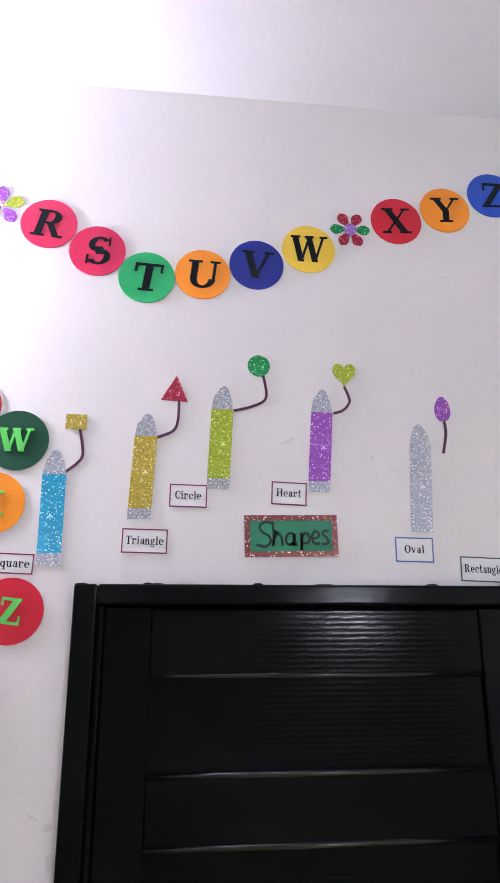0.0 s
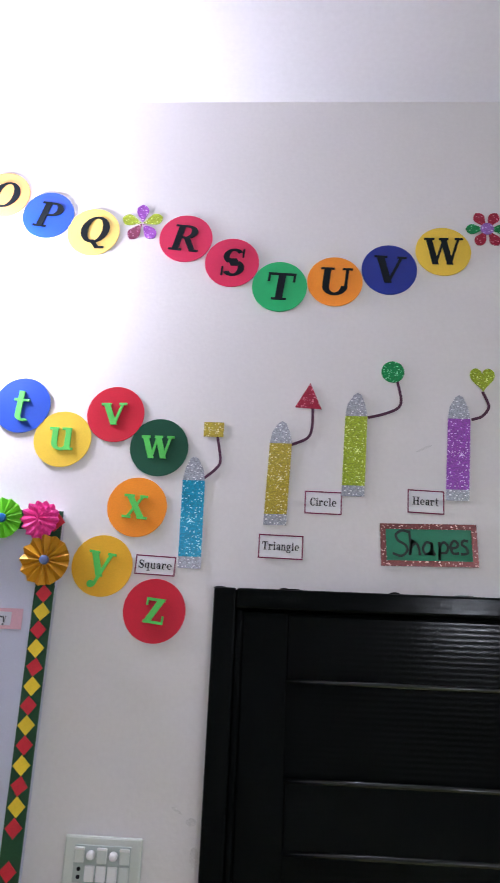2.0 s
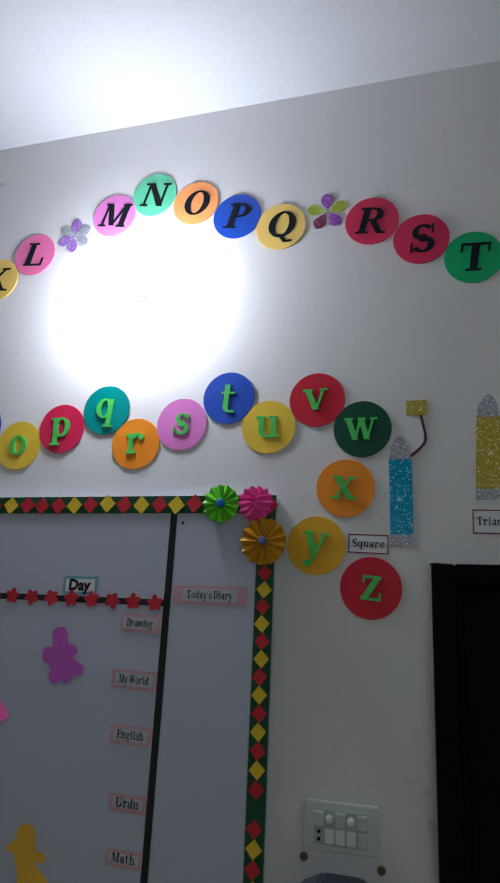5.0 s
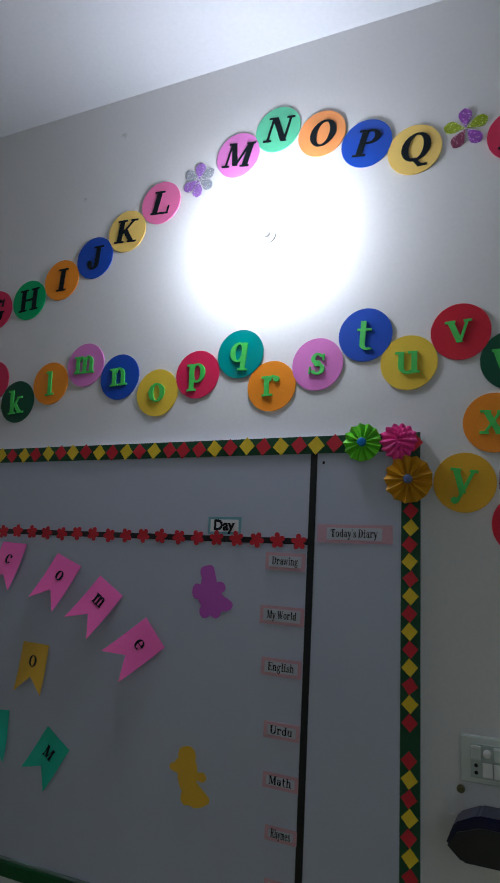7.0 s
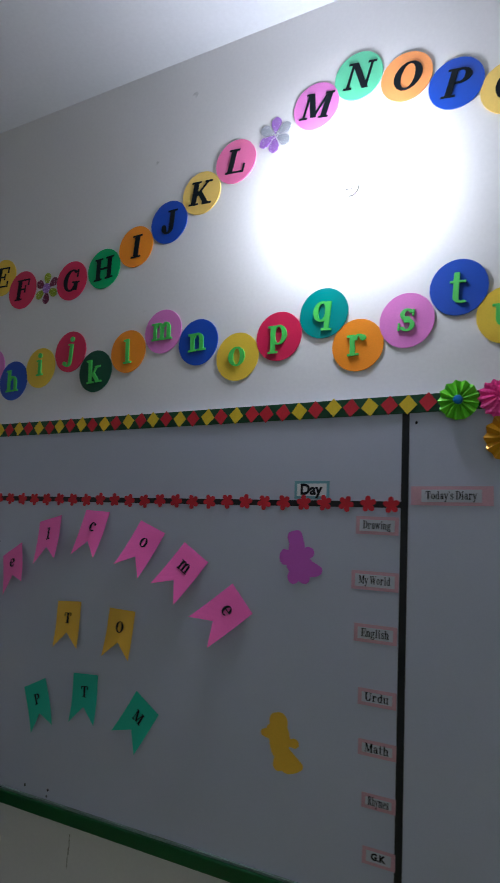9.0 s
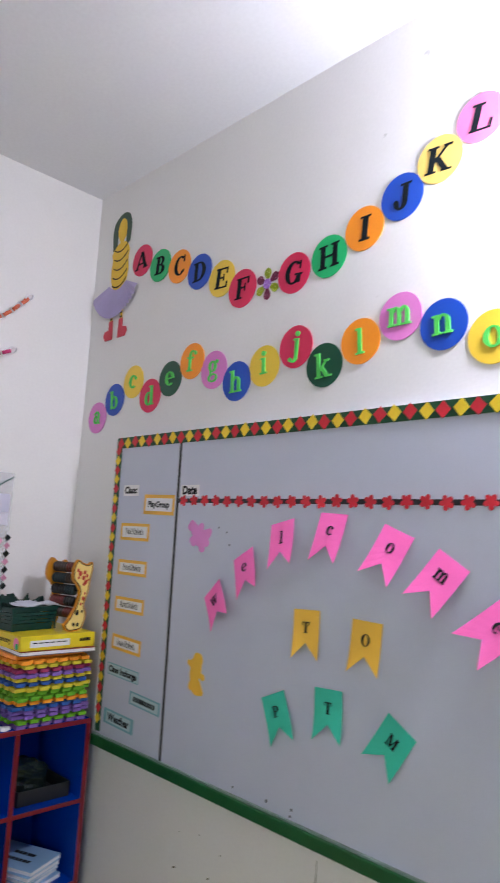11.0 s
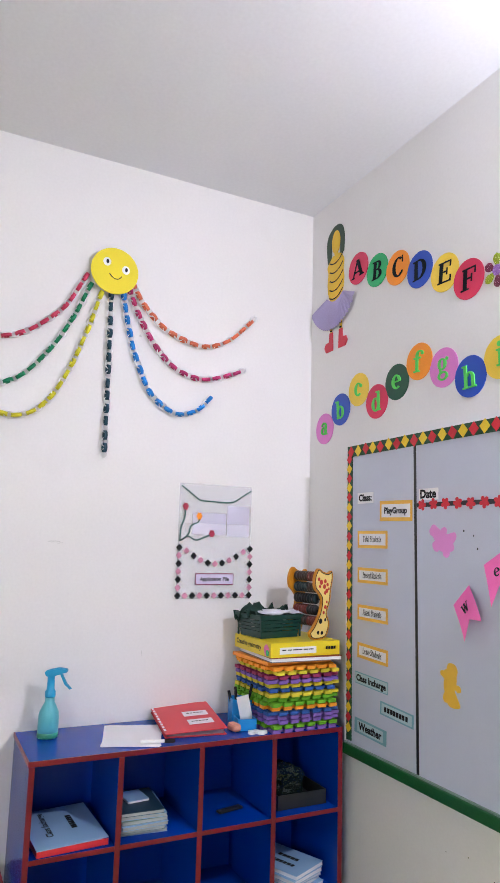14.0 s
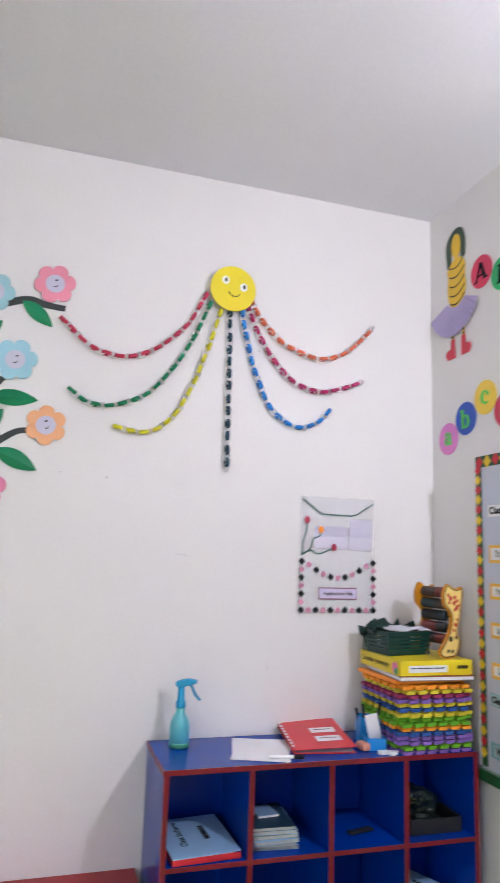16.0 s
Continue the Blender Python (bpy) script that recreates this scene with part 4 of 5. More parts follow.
rosette(-0.497, 2.155, 0.050, 13, mat("lime_foil", srgb(120, 214, 40), 0.35, 0.08, 40, 0.1), BTN, "lime green pleated paper rosette with a blue button", 0.007)
rosette(-0.411, 2.085, 0.060, 13, mat("gold_foil", srgb(206, 150, 20), 0.3, 0.08, 40, 0.1, metal=0.3), mat("slate_button", srgb(96, 110, 160), 0.35, 0.05, 60, 0.05), "golden pleated paper rosette with a blue-grey button", 0.009)
PINKR = mat("hot_pink_tissue", srgb(248, 66, 166), 0.55, 0.08, 60, 0.2)
ros = empty("tissue_flower", onboard(-0.430, 2.155, 0.006), "hot pink crumpled tissue flower on the board corner", "paper flower")
for k in range(5):
    rr, nn = 0.048 - 0.009 * k, 14 - 2 * k
    bm = bmesh.new()
    mid = bm.verts.new((0, 0, 0.004 + 0.004 * k))
    ring = []
    for i in range(nn * 4):
        a = 2 * math.pi * i / (nn * 4) + k
        q = rr * (0.93 + 0.07 * math.cos(nn * a)) * (1 + 0.03 * math.sin(3 * a + k))
        ring.append(bm.verts.new((q * math.cos(a), q * math.sin(a), 0.006 + 0.0045 * k + 0.0035 * math.sin(nn * a + 1) + 0.004 * (k > 1))))
    for i in range(len(ring)):
        bm.faces.new((mid, ring[i], ring[(i + 1) % len(ring)]))
    thicken(bm, 0.0005)
    part("petal_layer", bm, PINKR, ros)

# ---- cutout doll at the head of the alphabet: one plain shape ----
DOLL = [mat("doll_yellow_card", srgb(232, 190, 40), 0.5, 0.06, 60, 0.1), mat("doll_hair_card", srgb(60, 82, 66), 0.6, 0.1, 60, 0.1), INK, mat("lilac_tulle", srgb(180, 168, 210), 0.8, 0.1, 90, 0.3), mat("doll_boot_card", srgb(206, 48, 70), 0.5, 0.06, 60, 0.1)]
bm = bmesh.new()
prism(bm, smoothline([(-0.075, 0.10), (-0.084, 0.2), (-0.062, 0.25), (-0.005, 0.275), (0.045, 0.258), (0.066, 0.20), (0.062, 0.12)], 5) + [(0.03, 0.12), (0.03, 0.2), (-0.04, 0.2), (-0.045, 0.10)], 0, 0.002, 1)
prism(bm, oval(-0.004, 0.19, 0.036, 0.058, 24), 0, 0.0026, 0)
prism(bm, rect(-0.018, 0.10, 0.01, 0.15), 0, 0.0024, 0)
body = smoothline([(-0.03, 0.125), (0.028, 0.125), (0.062, 0.085), (0.058, 0.04), (0.064, -0.02), (0.05, -0.075), (0.015, -0.118), (-0.03, -0.115), (-0.062, -0.07), (-0.074, -0.01), (-0.068, 0.05), (-0.075, 0.085), (-0.03, 0.125)], 4)[:-1]
prism(bm, body, 0, 0.003, 0)
for k, y in enumerate((0.085, 0.04, -0.005, -0.05, -0.09)):
    line = [(x, y + 0.022 * (x / 0.055) ** 2 + 0.010 * x / 0.055) for x in [-0.056 + 0.014 * i for i in range(9)]]
    o2 = ribbon(line, 0.006, 0.003, 0.0036)
    me = bpy.data.meshes.new("stripe")
    for f in o2.faces:
        f.material_index = 2
    o2.to_mesh(me)
    o2.free()
    bm.from_mesh(me)
    bpy.data.meshes.remove(me)
n = 40
top = [bm.verts.new((-0.075 + 0.135 * i / n, -0.075 - 0.03 * math.sin(math.pi * i / n), 0.006)) for i in range(n + 1)]
low = [bm.verts.new((-0.205 + 0.365 * i / n, -0.115 - 0.128 * math.sin(math.pi * i / n) ** 0.6 + 0.006 * (i % 2), 0.008 + 0.007 * (i % 2))) for i in range(n + 1)]
for i in range(n):
    f = bm.faces.new((low[i], low[i + 1], top[i + 1], top[i]))
    f.material_index = 3
for x in (-0.05, 0.03):
    prism(bm, rect(x, -0.285, x + 0.018, -0.2), 0, 0.002, 0)
    for k in range(3):
        prism(bm, rect(x, -0.27 + 0.022 * k, x + 0.018, -0.262 + 0.022 * k), 0.002, 0.0028, 2)
    s = 1 if x > 0 else -1
    boot = [(-0.014, 0.0), (0.014, 0.0), (0.017, -0.042), (0.045, -0.045), (0.056, -0.065), (0.04, -0.09), (-0.018, -0.09)]
    prism(bm, [(x + 0.009 + s * p[0], -0.252 + p[1]) for p in boot], 0, 0.003, 4)
thing("card_doll", bm, DOLL, north(-2.315, 2.775, 0.002), "flat card doll with yellow striped body and lilac tulle skirt", "card cutout")

# ---- switch plate and box by the door ----
plate = empty("switch_plate", north(-0.2695, 1.628, 0.0), "ivory electrical switch plate with two rows of switches", "switch plate")
part("plate", abox(-0.083, -0.050, 0.001, 0.083, 0.050, 0.013, 0.004), IVORY, plate)
part("insert", abox(-0.060, -0.037, 0.011, 0.060, 0.034, 0.0145, 0.001), mat("grey_insert", srgb(178, 188, 184), 0.4, 0.05, 80, 0.02), plate)
for i in range(5):
    x = -0.048 + 0.024 * i
    if i in (1, 3):
        part("fan_dial", lathe([(0.009, 0.014), (0.009, 0.020), (0.007, 0.027), (0.003, 0.028)], 20), WHITEPL, plate, m=Matrix.Translation((x, 0.016, 0)), smooth=True)
    else:
        part("switch", abox(x - 0.0105, 0.001, 0.0145, x + 0.0105, 0.031, 0.0195, 0.002), IVORY, plate)
        part("switch_lip", abox(x - 0.0105, 0.026, 0.0195, x + 0.0105, 0.031, 0.0225, 0.001), WHITEPL, plate)
    if i:
        part("switch", abox(x - 0.0105, -0.033, 0.0145, x + 0.0105, -0.003, 0.0195, 0.002), WHITEPL if i < 4 else IVORY, plate)
    else:
        for y in (-0.011, -0.026):
            part("socket_hole", lathe([(0.0042, 0.0140), (0.0042, 0.0150)], 14), INK, plate, m=Matrix.Translation((x, y, 0)))
caddy = empty("wall_box", north(-0.268, 1.525, 0.0), "dark blue glossy plastic box fixed to the wall", "wall box")
bm = bmesh.new()
prism(bm, [(-0.106, -0.018), (-0.088, 0.026), (-0.040, 0.048), (0.040, 0.048), (0.088, 0.026), (0.106, -0.018), (0.072, -0.048), (-0.072, -0.048)], 0.001, 0.086)
bmesh.ops.bevel(bm, geom=bm.edges[:], offset=0.005, segments=2, affect="EDGES")
part("case", bm, BOXBLUE, caddy)
bm = bmesh.new()
prism(bm, [(-0.098, -0.018), (-0.082, 0.010), (-0.036, 0.026), (0.036, 0.026), (0.082, 0.010), (0.098, -0.018), (0.068, -0.043), (-0.068, -0.043)], 0.085, 0.090)
part("cover", bm, TAPEBLACK, caddy, "black glossy front cover")
for x, y in ((-0.085, 0.072), (0.085, 0.066)):
    part("bracket", lathe([(0.009, 0.0), (0.009, 0.004), (0.004, 0.008)], 12), mat("old_brass", srgb(110, 105, 70), 0.5, 0.2, 90, 0.2, metal=0.5), caddy, "old screw bracket", Matrix.Translation((x, y, 0)))

# ---- paper sun with its chains ----
SUN = (0.573, 2.690)
sun = thing("paper_sun", sheet(oval(0, 0, 0.103, 0.103, 56), 0.001, 0.005), mat("sun_yellow_card", srgb(234, 214, 20), 0.5, 0.04, 40, 0.06), west(SUN[0] + 0.003, SUN[1] + 0.008, 0.034), "round yellow paper sun with a smile on the wall", "paper sun")
for x, y in ((-0.036, 0.036), (0.047, 0.012)):
    eye = part("eye", sheet(oval(x, y, 0.017, 0.019, 24), 0.005, 0.006), WHITEPL, sun, "white eye")
    part("pupil", sheet(oval(x + 0.002, y + 0.001, 0.006, 0.010, 16), 0.006, 0.007), INK, eye, "dark pupil")
part("smile", ribbon(smoothline([(-0.024, -0.014), (-0.013, -0.026), (0.003, -0.035), (0.020, -0.032), (0.030, -0.020)]), 0.0035, 0.005, 0.006), INK, sun, "drawn smile")
part("back_spacer", abox(-0.03, -0.03, -0.033, 0.03, 0.03, 0.001, 0.002), PAPER, sun)


def link_data(name, material, ry=0.0132, hw=0.0075):
    bm, n = bmesh.new(), 18
    rings = []
    for r, z in ((1.0, -hw), (1.0, hw), (0.93, hw), (0.93, -hw)):
        rings.append([bm.verts.new((0.0205 * r * math.cos(2 * math.pi * i / n), ry * r * math.sin(2 * math.pi * i / n), z)) for i in range(n)])
    for a, b in zip(rings, rings[1:] + rings[:1]):
        for i in range(n):
            f = bm.faces.new((a[i], a[(i + 1) % n], b[(i + 1) % n], b[i]))
            f.smooth = True
    bm.normal_update()
    me = bpy.data.meshes.new(name)
    bm.to_mesh(me)
    bm.free()
    me.materials.append(material)
    return me


SILVERL = link_data("paper_link", mat("silver_white_strip", srgb(246, 244, 248), 0.4, 0.03, 60, 0.1), 0.0140, 0.0056)
CHAINS = [("orange", (222, 112, 78), [(0.640, 2.672), (0.690, 2.600), (0.772, 2.534), (0.893, 2.505), (0.990, 2.545), (1.078, 2.634)]), ("magenta pink", (186, 44, 108), [(0.630, 2.652), (0.672, 2.560), (0.728, 2.478), (0.790, 2.420), (0.877, 2.392), (0.970, 2.412), (1.052, 2.449)]),
          ("sky blue", (30, 130, 216), [(0.612, 2.630), (0.636, 2.520), (0.665, 2.428), (0.720, 2.320), (0.803, 2.268), (0.875, 2.285), (0.930, 2.341)]), ("dark teal", (20, 62, 82), [(0.572, 2.625), (0.576, 2.450), (0.578, 2.312), (0.580, 2.115)]),
          ("yellow", (214, 206, 30), [(0.540, 2.620), (0.500, 2.480), (0.443, 2.332), (0.380, 2.240), (0.311, 2.209), (0.231, 2.220)]), ("green", (10, 128, 84), [(0.505, 2.640), (0.460, 2.530), (0.403, 2.427), (0.320, 2.328), (0.222, 2.284), (0.150, 2.285), (0.100, 2.317)]),
          ("crimson", (194, 48, 84), [(0.490, 2.668), (0.440, 2.570), (0.381, 2.506), (0.310, 2.455), (0.238, 2.437), (0.150, 2.455), (0.058, 2.530)])]
for words, rgb, pts in CHAINS:
    colour = link_data("paper_link", mat(words.replace(" ", "_") + "_strip", srgb(*rgb), 0.4, 0.06, 60, 0.1))
    ob = empty("paper_chain", west(SUN[0], SUN[1], 0.019), f"{words} and silver paper chain hanging from the sun", "paper chain", "paper chains")
    line = smoothline([(X(u - SUN[0]), (v - SUN[1]) * S) for u, v in pts], 30)
    gone, i, nxt = 0.0, 0, 0.0
    for a, b in zip(line, line[1:]):
        d = math.hypot(b[0] - a[0], b[1] - a[1])
        gone += d
        if gone >= nxt:
            o = new("paper_link", SILVERL if i % 2 else colour)
            o.parent = ob
            ang = math.degrees(math.atan2(b[1] - a[1], b[0] - a[0]))
            o.matrix_local = Matrix.Translation((b[0], b[1], 0)) @ pose(0, 0, 0, 0, 0, ang) @ pose(0, 0, 0, 78 + 9 * (i % 3) if i % 2 == 0 else 22 - 14 * (i % 3), 0, 0)
            nxt += 0.0275
            i += 1

# ---- clear pocket on the west wall ----
pocket = empty("file_pocket", west(0.963, 1.862, 0.002), "clear plastic file pocket with a black and pink gem edge", "file pocket")
part("back_film", abox(-0.175, -0.245, 0.0, 0.175, 0.252, 0.0008, 0.0002), clear("clear_film", (0.70, 0.70, 0.72, 1), 0.06, 0.30), pocket).visible_shadow = False
part("front_film", abox(-0.172, -0.243, 0.005, 0.172, 0.08, 0.0058, 0.0002), clear("clear_front_film", (0.95, 0.93, 0.95, 1), 0.08, 0.14), pocket).visible_shadow = False
MAROONF = mat("crimson_paint", srgb(160, 24, 60), 0.4, 0.1, 60, 0.1)
LAVENDER = mat("lavender_paper", srgb(206, 202, 222), 0.6, 0.05, 60, 0.1)
part("paper_inside", abox(-0.11, 0.03, 0.002, 0.05, 0.125, 0.003, 0.0003), LAVENDER, pocket, "folded papers inside")
part("paper_inside", abox(0.055, 0.025, 0.0022, 0.165, 0.16, 0.0032, 0.0003), LAVENDER, pocket, "folded papers inside")
part("flap_edge", ribbon([(-0.168, 0.24), (-0.08, 0.178), (0.06, 0.175), (0.085, 0.18), (0.172, 0.235)], 0.005, 0.006, 0.008), GREENEDGE, pocket, "green drawn flap line")
for pts in ([(-0.168, 0.0), (-0.165, 0.06), (-0.15, 0.10), (-0.148, 0.15)], [(-0.168, 0.0), (-0.13, 0.03), (-0.12, 0.065), (-0.085, 0.085), (-0.082, 0.11)], [(-0.168, 0.0), (-0.13, 0.02), (-0.095, 0.005), (-0.05, 0.02), (-0.02, 0.035)]):
    part("flower_stalk", ribbon(smoothline(pts), 0.005, 0.006, 0.008), GREENEDGE, pocket)
    x, y = pts[-1]
    part("drawn_flower", sheet([((0.0125 + 0.002 * math.cos(6 * a)) * math.cos(a) + x, (0.0155 + 0.002 * math.cos(6 * a)) * math.sin(a) + y) for a in [math.pi * k / 20 for k in range(40)]], 0.008, 0.0095), DISC["orange"] if 0.1 < y < 0.13 else MAROONF, pocket)
gem = [diamond_data("gem", mat("black_gem", (0.012, 0.016, 0.016, 1), 0.15, 0.1, 60, 0.1), 0.030), diamond_data("gem", mat("pink_gem", srgb(206, 140, 166), 0.2, 0.1, 60, 0.1), 0.028)]
spots = [(-0.17 + 0.034 * i, -0.232) for i in range(11)] + [(-0.17, -0.198 + 0.034 * i) for i in range(6)] + [(0.17, -0.198 + 0.034 * i) for i in range(6)] + [(-0.136 + 0.034 * i, -0.03 - 0.066 * math.sin(math.pi * (i + 0.5) / 9)) for i in range(9)]
for i, (x, y) in enumerate(spots):
    o = new("gem", gem[i % 2])
    o.parent = pocket
    o.matrix_local = Matrix.Translation((x, y, 0.0075))
tag = part("pocket_label", abox(-0.09, -0.187, 0.0062, 0.092, -0.137, 0.0072, 0.0003), MAROON, pocket, "white label with a maroon edge reading Application File")
part("label_paper", abox(-0.087, -0.183, 0.0072, 0.089, -0.141, 0.0078, 0.0002), mat("lilac_label", srgb(214, 204, 232), 0.5, 0.05, 60, 0.05), tag)
part("lettering", sans_text("Application File", 0.14, 0.0083, 0.03), INK, tag, m=Matrix.Translation((0, -0.162, 0)))

# ---- card flowers on the west wall ----
TREE = mat("dark_branch_card", srgb(58, 62, 64), 0.6, 0.15, 60, 0.1)
LEAF = mat("leaf_green_card", srgb(10, 130, 84), 0.45, 0.1, 40, 0.1)


def card_flower(u, v, rgb, words, n=6, r=0.078, turn=0.0):
    pts = [(r * (0.74 + 0.26 * abs(math.cos(n * a / 2)) ** 0.6) * math.cos(a), r * (0.74 + 0.26 * abs(math.cos(n * a / 2)) ** 0.6) * math.sin(a)) for a in [2 * math.pi * k / 96 for k in range(96)]]
    ob = thing("card_flower", sheet(pts, 0.004, 0.008), mat(words.split()[0] + "_flower_card", srgb(*rgb), 0.5, 0.05, 60, 0.08), west(u, v, 0.002, turn), words, "card flower", "card flowers")
    c = part("flower_centre", sheet(oval(0, 0, 0.038, 0.038, 32), 0.008, 0.010), LAVENDER, ob, "pale lilac round centre")
    part("drawn_mark", ribbon(smoothline([(-0.009, -0.010), (0.0, -0.014), (0.010, -0.008)]), 0.003, 0.010, 0.011), INK, c, "drawn mark")
    part("drawn_mark", sheet(oval(0.008, 0.014, 0.007, 0.003, 12), 0.010, 0.011), INK, c, "drawn mark")


card_flower(0.029, 2.638, (238, 150, 172), "pink card flower with a white centre", 6, 0.083, 12)
card_flower(-0.064, 2.392, (160, 206, 222), "pale blue card flower with a white centre", 6, 0.086, 8)
card_flower(0.036, 2.207, (240, 178, 130), "peach card flower with a white centre", 6, 0.080, 30)
card_flower(-0.138, 2.590, (164, 208, 218), "light blue card flower at a branch", 6, 0.080, 0)
card_flower(-0.118, 2.020, (226, 130, 168), "rose card flower low on the tree", 6, 0.084, 10)


def branch(pts, w, words, taper=0.6):
    u0, v0 = pts[0]
    bm = ribbon(smoothline([(X(u - u0), (v - v0) * S) for u, v in pts]), w, 0, 0.003, taper)
    thing("card_branch", bm, TREE, west(u0, v0, 0.001), words, "card branch", "card branches")


branch([(-0.16, 2.540), (-0.10, 2.562), (-0.04, 2.580), (0.01, 2.570), (0.064, 2.566)], 0.034, "dark grey card branch under the pink flower", 0.7)
branch([(-0.16, 2.098), (-0.09, 2.152), (-0.04, 2.184), (0.0, 2.188)], 0.032, "dark grey card branch beside the peach flower", 0.6)
branch([(-0.14, 2.28), (-0.105, 2.32), (-0.075, 2.36)], 0.028, "short dark grey card branch", 0.7)


def card_leaf(u, v, length, width, turn, words):
    up = [(length * t, width * math.sin(math.pi * t) ** 0.8 * (1 - 0.25 * t)) for t in [k / 14 for k in range(15)]]
    bm = bmesh.new()
    top, mid, low = [bm.verts.new((x, y * 0.55, 0.004)) for x, y in up], [bm.verts.new((x, 0, 0.013 * math.sin(math.pi * x / length) + 0.004)) for x, y in up], [bm.verts.new((x, -y * 0.45, 0.003)) for x, y in up]
    for a, b in ((low, mid), (mid, top)):
        for i in range(14):
            vs = [a[i], a[i + 1], b[i + 1], b[i]]
            if (vs[0].co - vs[3].co).length < 1e-6:
                vs = vs[:3]
            elif (vs[1].co - vs[2].co).length < 1e-6:
                vs = [vs[0], vs[1], vs[3]]
            bm.faces.new(vs)
    bmesh.ops.remove_doubles(bm, verts=bm.verts[:], dist=1e-5)
    thicken(bm, 0.0008)
    thing("card_leaf", bm, LEAF, west(u, v, 0.001, turn), words, "card leaf", "card leaves")


card_leaf(-0.058, 2.574, 0.155, 0.07, -38, "folded green card leaf under the branch")
card_leaf(-0.130, 2.278, 0.190, 0.075, 0, "folded green card leaf below the blue flower")
card_leaf(-0.100, 2.128, 0.180, 0.08, -24, "folded green card leaf below the peach flower")
card_leaf(-0.150, 2.455, 0.09, 0.05, 50, "small folded green card leaf")
card_leaf(-0.125, 2.168, 0.12, 0.055, 62, "small folded green card leaf by the branch")

# ---- cube shelf ----
Y0, Y1, TOP, TH = X(0.383), X(1.2765), Z(1.328), 0.017
shelf = empty("cube_shelf", Matrix.Translation((WEST + 0.004, Y0, 0)), "blue laminate cube shelf with red edges", "shelf")
SD, SW = SHELF - WEST - 0.004, Y1 - Y0
pitch_y, pitch_z = (SW - TH) / 4, 0.303
part("top_board", abox(0, 0, TOP - TH, SD, SW, TOP, 0.001), SHELFBLUE, shelf)
part("back_board", abox(0, TH, 0.05, 0.006, SW - TH, TOP - TH, 0.0), SHELFBLUE, shelf)
for i in range(5):
    part("upright", abox(0, pitch_y * i, 0, SD, pitch_y * i + TH, TOP - TH, 0.001), SHELFBLUE, shelf)
    part("edge_band", abox(SD + 0.0002, pitch_y * i - 0.001, 0, SD + 0.004, pitch_y * i + TH + 0.001, TOP - TH - 0.001, 0.001), SHELFRED, shelf, "red edge band")
part("edge_band", abox(SD + 0.0002, -0.001, TOP - TH, SD + 0.004, SW + 0.001, TOP + 0.001, 0.001), SHELFRED, shelf, "red edge band")
part("edge_band", abox(0.0, -0.004, TOP - TH, SD + 0.004, -0.0004, TOP + 0.0015, 0.001), SHELFRED, shelf, "red edge band")
for k in (1, 2, 3):
    z = TOP - TH - pitch_z * k + 0.004
    for i in range(4):
        part("shelf_board", abox(0.006, pitch_y * i + TH, z, SD, pitch_y * (i + 1), z + 0.014, 0.001), SHELFBLUE, shelf)
        part("edge_band", abox(SD + 0.0002, pitch_y * i + TH + 0.001, z - 0.001, SD + 0.004, pitch_y * (i + 1) - 0.001, z + 0.015, 0.001), SHELFRED, shelf, "red edge band")
ROW1, ROW2 = TOP - TH - pitch_z + 0.018, TOP - TH - 2 * pitch_z + 0.018


def cell(i):
    return Y0 + pitch_y * i + TH


desk = empty("red_desk", Matrix.Translation((WEST + 0.004, -0.45, 0)), "low red painted wooden desk against the wall", "desk")
part("desk_top", abox(0, 0, Z(1.0) - 0.03, 0.42, 0.95, Z(1.0), 0.004), REDWOOD, desk)
for x in (0.03, 0.35):
    for y in (0.03, 0.88):
        part("leg", abox(x, y, 0, x + 0.04, y + 0.04, Z(1.0) - 0.03, 0.003), REDWOOD, desk)

# ---- things on the shelf ----
BOTTLE = mat("teal_translucent_plastic", srgb(96, 182, 194), 0.3, 0.05, 30, 0.05)
SPRAYH = mat("blue_spray_plastic", srgb(28, 150, 196), 0.35, 0.05, 30, 0.05)
bot = empty("spray_bottle", Matrix.Translation((X(-2.394), X(0.456), TOP)) @ pose(0, 0, 0, 0, 0, -25) @ Matrix.Diagonal((1.05, 1.05, 0.87, 1)), "teal plastic spray bottle with a blue trigger head", "spray bottle")
part("bottle_body", lathe([(0.030, 0), (0.0355, 0.005), (0.0355, 0.085), (0.033, 0.105), (0.0245, 0.128), (0.017, 0.145), (0.0155, 0.17)]), BOTTLE, bot, smooth=True)
part("liquid_band", lathe([(0.0345, 0.004), (0.0361, 0.006), (0.0361, 0.024), (0.0345, 0.026)]), mat("green_liquid", srgb(60, 150, 120), 0.3, 0.05, 30, 0.02), bot, "greenish liquid at the bottom", smooth=True)
part("collar", lathe([(0.018, 0.165), (0.0185, 0.17), (0.0185, 0.188), (0.0135, 0.196), (0.012, 0.25)]), SPRAYH, bot, smooth=True)
bm = bmesh.new()
prism(bm, [(-0.022, 0.258), (-0.012, 0.246), (0.016, 0.252), (0.040, 0.262), (0.056, 0.266), (0.057, 0.281), (0.026, 0.286), (0.0, 0.280), (-0.022, 0.270)], -0.010, 0.010)
bmesh.ops.bevel(bm, geom=bm.edges[:], offset=0.003, segments=2, affect="EDGES")
part("spray_head", bm, SPRAYH, bot, m=pose(0, 0, 0, 90, 0, 90))
bm = bmesh.new()
prism(bm, [(0.030, 0.262), (0.038, 0.262), (0.056, 0.222), (0.074, 0.200), (0.068, 0.197), (0.048, 0.218)], -0.005, 0.005)
